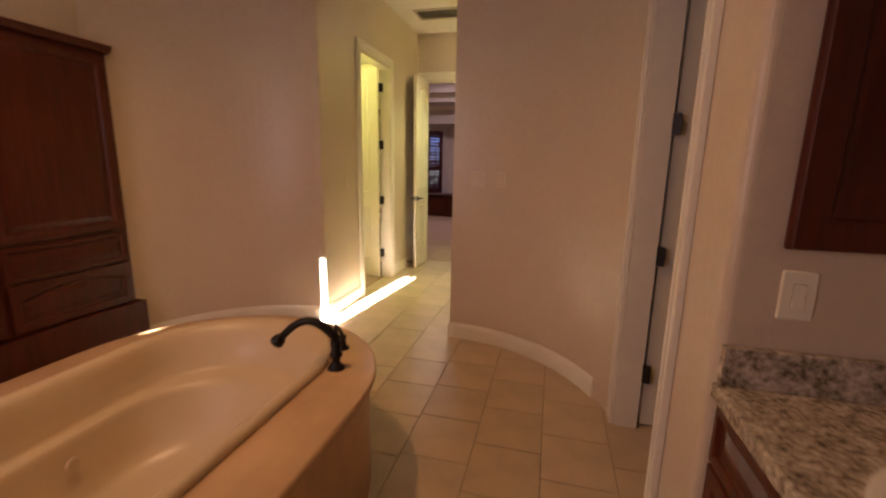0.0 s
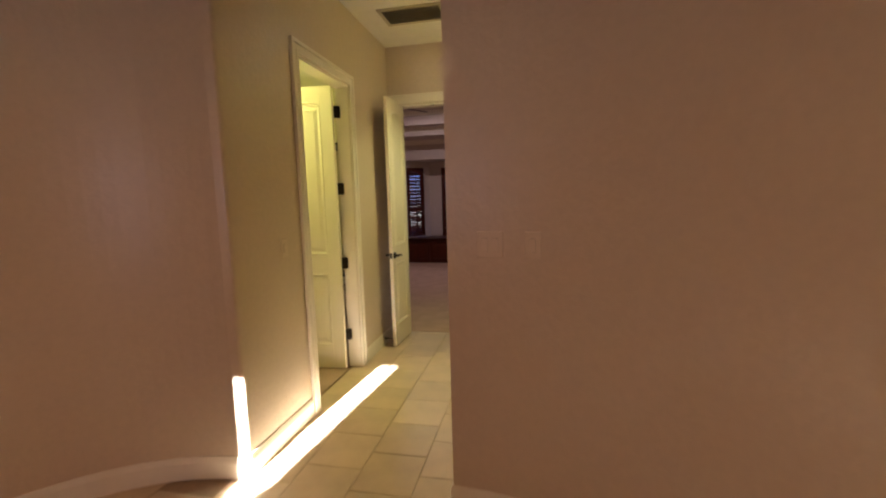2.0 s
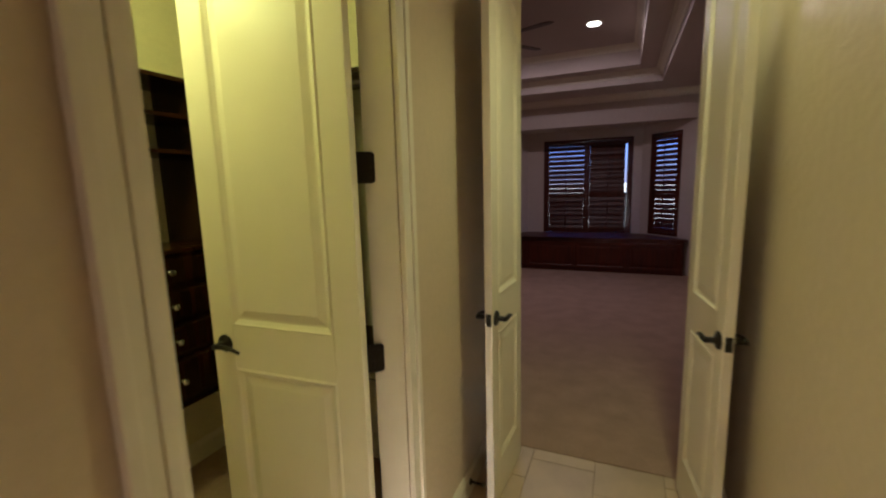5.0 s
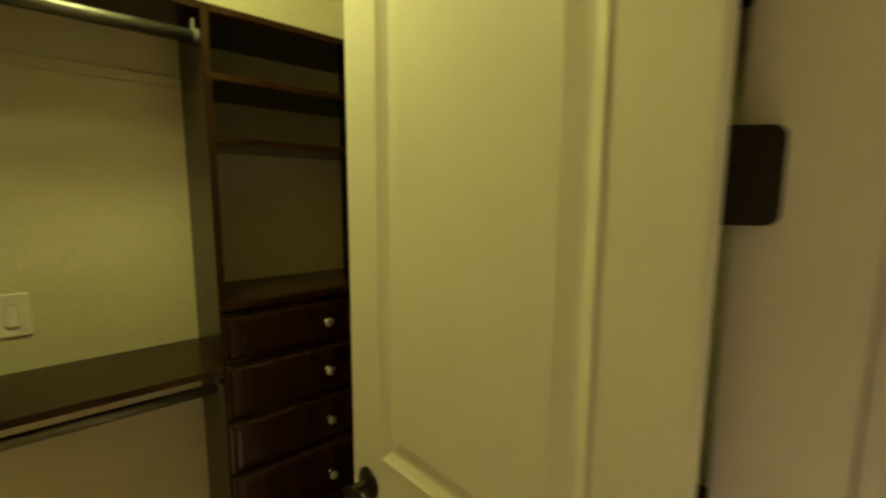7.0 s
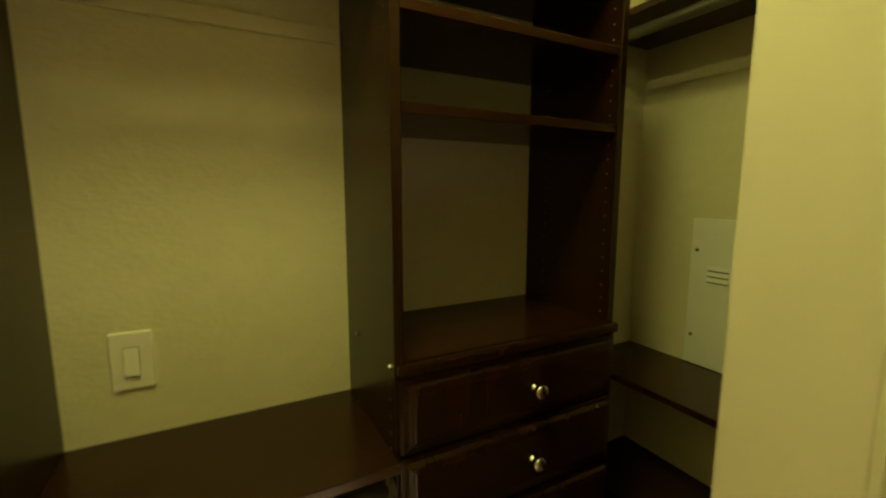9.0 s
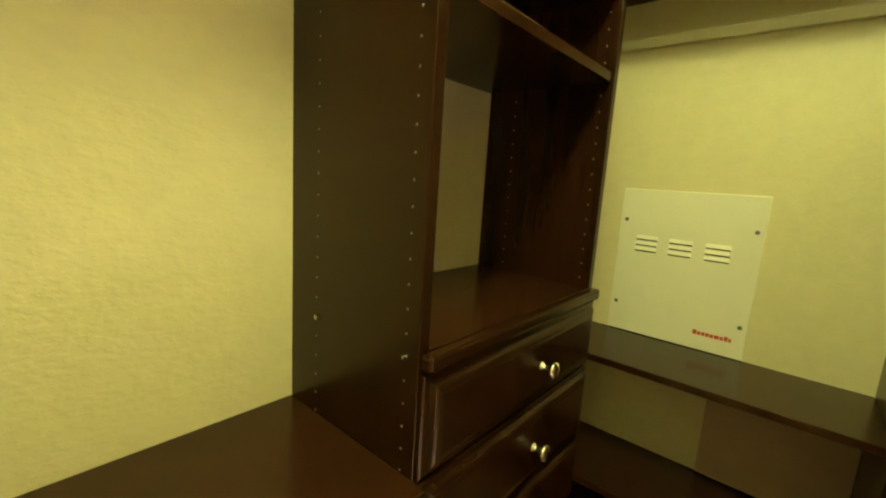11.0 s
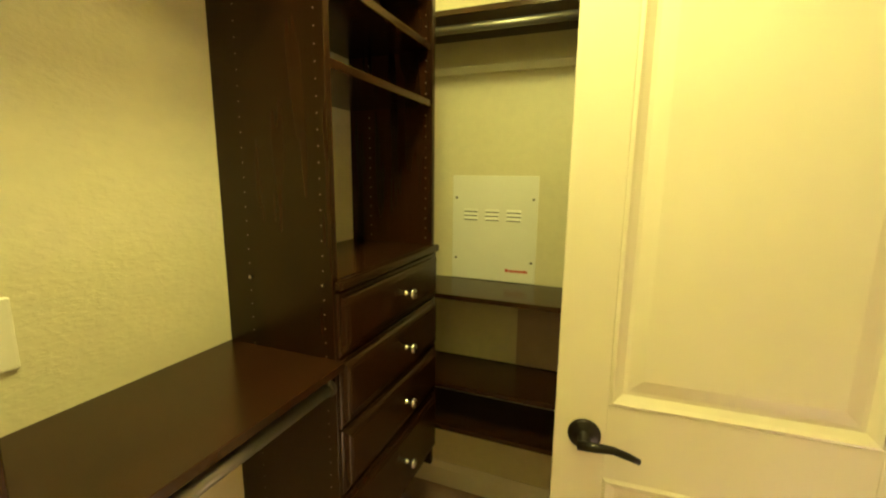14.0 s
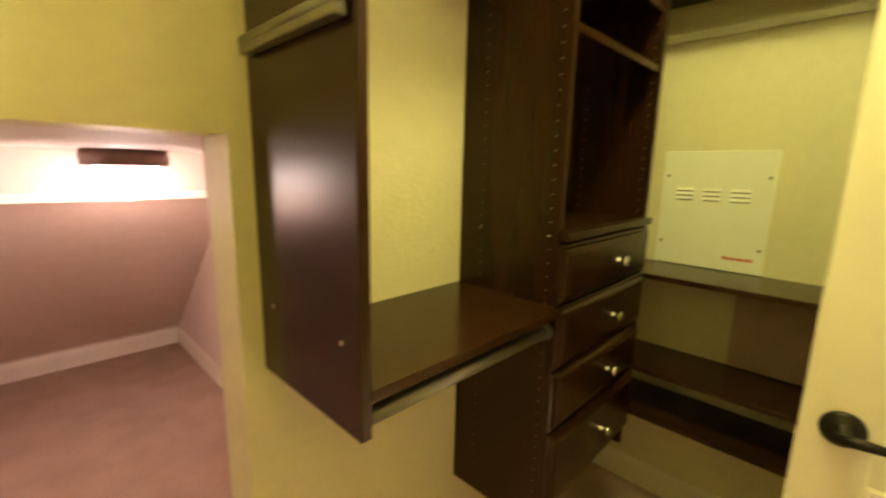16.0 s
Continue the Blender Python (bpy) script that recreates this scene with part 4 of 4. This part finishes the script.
part("window_sill", boxes((WX0 - 0.03, -1.24, WZ0 - 0.03, WX1 + 0.03, -1.14, WZ0 - 0.001), bevel=0.004), M_TRIM, wn)


def can_light(x, y, z, label):
    c = thing("recessed_light", label, "ceiling light", "recessed lights")
    bm = bmesh.new()
    lathe(bm, [(0.075, z - 0.001), (0.095, z - 0.004), (0.098, z - 0.001), (0.098, z), (0.075, z)], Matrix.Translation((x, y, 0)), 28)
    part("trim_ring", bm, M_TRIM, c)
    bm = bmesh.new()
    lathe(bm, [(0.074, z - 0.003), (0.05, z - 0.006), (0.01, z - 0.007)], Matrix.Translation((x, y, 0)), 24)
    part("lens", bm, M_CAN, c, "lit lens", True)
    return c


can_light(0.45, 1.15, H, "lit recessed light in the bathroom ceiling")
# invented fitting to go with the added hall fill lamp
can_light(0.96, 5.28, H, "added recessed fill light, out of view in the hall ceiling")

# ---- bedroom ----
RWX = 1.75
BAY = [(-3.1, 11.0), (-1.72, 11.0), (-1.02, 11.88), (0.96, 11.88), (1.68, 11.12), (RWX, 11.12)]
BZ = 2.42            # underside of the bay header
SILL, HEAD = 0.60, 2.28


def window_wall(name, a, b, u0, u1, z0, z1, top, label):
    """A wall from a to b in plan with one opening; the room is on the right of a to b."""
    a, b = Vector((*a, 0)), Vector((*b, 0))
    t = (b - a).normalized()
    L = (b - a).length
    m = Matrix(((t.x, -t.y, 0, a.x), (t.y, t.x, 0, a.y), (0, 0, 1, 0), (0, 0, 0, 1)))
    bm = bmesh.new()
    for s in ((0, 0, 0, u0, 0.12, top), (u1, 0, 0, L, 0.12, top), (u0, 0, 0, u1, 0.12, z0), (u0, 0, z1, u1, 0.12, top)):
        if s[3] - s[0] > 0.001:
            box(bm, *s, m=m)
    structure(name, bm, M_BEDWALL, label, "wall")
    return m


def shutter(name, m, u0, u1, z0, z1, panels, label, tilt=28):
    """Plantation shutters in an opening: stiles, rails, tilt bar and louvres."""
    s = thing(name, label, "window shutter", "plantation shutters")
    s.matrix_world = m
    f = 0.045
    lean = tilt if isinstance(tilt, tuple) else ((tilt, tilt),) * panels
    part("outer_frame", boxes((u0, -0.03, z0, u0 + f, 0.03, z1), (u1 - f, -0.03, z0, u1, 0.03, z1), (u0 + f, -0.03, z0, u1 - f, 0.03, z0 + f), (u0 + f, -0.03, z1 - f, u1 - f, 0.03, z1), bevel=0.003), M_CHERRY, s)
    w = (u1 - u0 - 2 * f) / panels
    for k in range(panels):
        a0, a1 = u0 + f + k * w + 0.0006, u0 + f + (k + 1) * w - 0.0006
        zz0, zz1 = z0 + f + 0.002, z1 - f - 0.002
        mid = zz0 + (zz1 - zz0) * 0.42
        st = 0.05
        p = part("shutter_panel", boxes((a0, -0.014, zz0, a0 + st, 0.014, zz1), (a1 - st, -0.014, zz0, a1, 0.014, zz1), (a0 + st, -0.014, zz0, a1 - st, 0.014, zz0 + 0.07), (a0 + st, -0.014, zz1 - 0.07, a1 - st, 0.014, zz1), (a0 + st, -0.014, mid - 0.035, a1 - st, 0.014, mid + 0.035), bevel=0.002), M_CHERRY, s)
        for q0, q1 in ((zz0 + 0.07, mid - 0.035), (mid + 0.035, zz1 - 0.07)):
            cnt = max(2, int((q1 - q0) / 0.078))
            pitch = (q1 - q0) / cnt
            for i in range(cnt):
                bm = bmesh.new()
                mm = Matrix.Translation(((a0 + a1) / 2, 0, q0 + pitch * (i + 0.5))) @ Matrix.Rotation(radians(lean[k][q0 > mid] + 5 * math.sin(i * 2.3 + k)), 4, "X")
                hw = (a1 - a0) / 2 - st - 0.002
                c = pitch * 0.55
                prism_pts = [(-c, 0), (-0.7 * c, 0.004), (0, 0.0055), (0.7 * c, 0.004), (c, 0), (0.7 * c, -0.004), (0, -0.0055), (-0.7 * c, -0.004)]
                end = hw - (0.03 if k == 1 and q0 > mid else 0.0)   # a gap beside the slipped louvres
                loft(bm, [[mm @ Vector((-hw, y, z)) for y, z in prism_pts], [mm @ Vector((end, y, z)) for y, z in prism_pts]])
                part("louvre", bm, M_CHERRY, p)
            part("tilt_bar", boxes(((a0 + a1) / 2 - 0.006, -0.052, q0 + 0.02, (a0 + a1) / 2 + 0.006, -0.040, q1 - 0.02), bevel=0.002), M_CHERRY, p)
    return s


def bed_window(i, a, b, u0, u1, z0, z1, panels, tilt, top=2.9):
    m = window_wall("wall_bedroom_bay_%d" % i, a, b, u0, u1, z0, z1, top, "beige bedroom wall with a shuttered window")
    w = thing("window_%d" % (i + 1), "white framed window behind shutters", "window", kind="structure")
    w.matrix_world = m
    part("window_frame", boxes((u0, 0.07, z0, u0 + 0.03, 0.11, z1), (u1 - 0.03, 0.07, z0, u1, 0.11, z1), (u0 + 0.03, 0.07, z0, u1 - 0.03, 0.11, z0 + 0.03), (u0 + 0.03, 0.07, z1 - 0.03, u1 - 0.03, 0.11, z1)), M_TRIM, w)
    g = part("pane", boxes((u0 + 0.03, 0.088, z0 + 0.03, u1 - 0.03, 0.092, z1 - 0.03)), M_GLASS, w)
    g.visible_shadow = False
    shutter("window_shutter", m @ Matrix.Translation((0, 0.025, 0)), u0 + 0.002, u1 - 0.002, z0 + 0.002, z1 - 0.002, panels, "dark cherry plantation shutter over the window", tilt)
    return m


bed_window(1, BAY[1], BAY[2], 0.42, 0.94, SILL, HEAD, 1, 60)
bed_window(2, BAY[2], BAY[3], 0.30, 1.84, 0.54, HEAD, 2, ((64, 57), (68, 74)))
bed_window(3, BAY[3], BAY[4], 0.18, 0.78, SILL, HEAD, 1, 55)
bed_window(4, (RWX, 11.12), (RWX, Y_END + 0.12), 0.06, 1.06, 0.62, 2.34, 1, 40)
structure("wall_bedroom_corner", boxes((1.69, 11.125, 0, 1.95, 11.30, 2.9)), M_BEDWALL, "beige bedroom wall corner", "wall")
structure("wall_bedroom_north", boxes((-3.2, 11.0, 0, -1.72, 11.12, 2.9)), M_BEDWALL, "beige bedroom wall", "wall")
structure("wall_bedroom_header", boxes((-1.72, 11.12, BZ, RWX, 11.22, 3.3)), M_BEDWALL, "painted header over the window bay", "wall")
structure("ceiling_bay", boxes((-1.9, 11.22, BZ + 0.02, 1.9, 12.1, BZ + 0.1)), M_CEIL, "low ceiling over the window bay", "ceiling")
structure("wall_bedroom_west", boxes((-3.2, Y_END + 0.12, 0, -3.1, 11.0, 3.3)), M_BEDWALL, "plain bedroom wall", "wall")
CZ = 2.86
structure("ceiling_bedroom", boxes((-3.2, Y_END + 0.12, CZ, RWX + 0.1, 6.6, CZ + 0.06), (-3.2, 10.42, CZ, RWX + 0.1, 11.12, CZ + 0.06), (1.12, 6.6, CZ, RWX + 0.1, 10.42, CZ + 0.06), (-3.2, 6.6, CZ, -2.4, 10.42, CZ + 0.06),
          (-2.4, 6.6, 3.03, 1.12, 6.9, 3.09), (-2.4, 10.10, 3.03, 1.12, 10.42, 3.09), (0.82, 6.9, 3.03, 1.12, 10.10, 3.09), (-2.4, 6.9, 3.03, -2.1, 10.10, 3.09), (-2.1, 6.9, 3.30, 0.82, 10.10, 3.36),
          (-2.42, 6.58, CZ + 0.06, 1.14, 6.6, 3.03), (-2.42, 10.42, CZ + 0.06, 1.14, 10.44, 3.03), (1.12, 6.6, CZ + 0.06, 1.14, 10.42, 3.03), (-2.42, 6.6, CZ + 0.06, -2.4, 10.42, 3.03),
          (-2.12, 6.88, 3.09, 0.84, 6.9, 3.30), (-2.12, 10.10, 3.09, 0.84, 10.12, 3.30), (0.82, 6.9, 3.09, 0.84, 10.10, 3.30), (-2.12, 6.9, 3.09, -2.1, 10.10, 3.30)), M_BEDWALL, "stepped tray ceiling", "ceiling")


def crown(name, rect, z, s=0.07):
    x0, y0, x1, y1 = rect
    bm = bmesh.new()
    strip_profile(bm, [(x0, y0), (x1, y0), (x1, y1), (x0, y1)], [(0, z), (0, z - s), (0.012, z - s), (0.02, z - s * 0.7), (s * 0.7, z - 0.02), (s, z - 0.012), (s, z)], True)
    return structure(name, bm, M_TRIM, "white crown moulding", "moulding")


crown("crown_room", (-3.1, Y_END + 0.12, RWX, 11.12), CZ, 0.10)
crown("crown_tray_lower", (-2.4, 6.6, 1.12, 10.42), 3.03, 0.09)
crown("crown_tray_upper", (-2.1, 6.9, 0.82, 10.10), 3.30, 0.08)
baseboard("baseboard_bedroom_east", [(RWX, 11.10), (RWX, Y_END + 0.12)], -1)
# window seat
ws = thing("bay_bench", "dark cherry built-in window seat in the bay", "bench")
bm = bmesh.new()
strip_profile(bm, [(-1.70, 11.12), (1.58, 11.12)], [(0, 0), (0.5, 0), (0.5, 0.55), (0, 0.55)])
part("body", bm, M_CHERRY, ws)
bm = bmesh.new()
prism(bm, [(-1.74, 11.10), (1.62, 11.10), (1.62, 11.14), (0.97, 11.86), (-1.01, 11.86), (-1.74, 11.0)], 0.551, 0.585)
bmesh.ops.transform(bm, matrix=Matrix(((1, 0, 0, 0), (0, 0, 1, 0), (0, 1, 0, 0), (0, 0, 0, 1))), verts=bm.verts)
part("bench_top", bm, M_CHERRY, ws)
for i in range(4):
    cabinet_door(ws, "front_panel", (-1.68 + i * 0.815, 11.12, 0.06), (1, 0, 0), (0, 0, 1), (0, -1, 0), 0.80, 0.45)
can_light(0.30, 9.1, 3.30, "lit recessed light in the tray ceiling")
can_light(-0.66, 9.13, 3.30, "lit recessed light in the tray ceiling")

# ceiling fan, only the blade tips near the doorway are seen
fn = thing("ceiling_fan", "dark ceiling fan at rest under the tray ceiling", "ceiling fan")
FX, FY, FZ = -0.62, 8.0, 2.93
bm = bmesh.new()
lathe(bm, [(0.07, 3.30), (0.06, 3.14), (0.014, 3.12), (0.014, FZ + 0.10), (0.09, FZ + 0.08), (0.11, FZ + 0.02), (0.09, FZ - 0.03), (0.05, FZ - 0.06), (0.01, FZ - 0.065)], Matrix.Translation((FX, FY, 0)), 24)
part("motor", bm, M_FAN, fn, "", True)
for k in range(5):
    bm = bmesh.new()
    mm = Matrix.Translation((FX, FY, FZ + 0.02)) @ Matrix.Rotation(radians(72 * k - 17), 4, "Z") @ Matrix.Rotation(radians(10), 4, "X")
    o = [(0.12, -0.03), (0.25, -0.055), (0.62, -0.07), (0.68, -0.04), (0.68, 0.04), (0.62, 0.07), (0.25, 0.055), (0.12, 0.03)]
    loft(bm, [[mm @ Vector((x, y, -0.004)) for x, y in o], [mm @ Vector((x, y, 0.004)) for x, y in o]])
    part("blade", bm, M_FAN, fn)

# ground outside
structure("ground", boxes((-400, -400, -0.6, 400, 400, -0.5)), M_GROUND, "dry garden ground outside", "ground")

# ---- floor tiles ----
TW, TL = 0.331, 0.336
tile_bm = boxes((-TW / 2 + 0.002, -TL / 2 + 0.002, -0.006, TW / 2 - 0.002, TL / 2 - 0.002, 0.0), bevel=0.0012)
floor = thing("floor", "tan ceramic floor tiles laid in staggered rows", "floor", kind="structure")
_t = part("tile", tile_bm, M_TILE, floor)
tile_mesh = _t.data
bpy.data.objects.remove(_t)
X_OFF, Y_OFF = 0.245, 0.0
rng = random.Random(4)
for i in range(-4, 9):
    x = X_OFF + (i + 0.5) * TW
    for j in range(-5, 19):
        y = Y_OFF + (0.4 * TL if i < 3 else 0.0) + (j + 0.5 + (0.5 if i % 2 else 0.0)) * TL
        inside = (y < (3.5 if x > HW else 3.3) and -1.1 < x < 2.3) or (y >= 3.2 and -0.05 < x < HW + 0.1 and y < Y_END + 0.05 + TL / 2)
        toilet = 2.2 < x < 3.9 and 1.3 < y < 2.6
        if not (inside or toilet):
            continue
        under = -0.1 < x < 1.05 and -0.3 < y < 1.9
        if under:
            continue
        over = y + TL / 2 - (Y_END + 0.057)
        if over > 0.001 and x < HW + 0.2 and y > 5.0:
            # tiles cut straight where the carpet begins
            if TL - over < 0.03:
                continue
            cut = boxes((-TW / 2 + 0.002, -TL / 2 + 0.002, -0.006, TW / 2 - 0.002, TL / 2 - over, 0.0), bevel=0.0012)
            o = part("tile", cut, M_TILE, floor)
        else:
            o = new("tile", tile_mesh)
            o.parent = floor
        o.location = (x, y, rng.uniform(-0.0006, 0.0006))
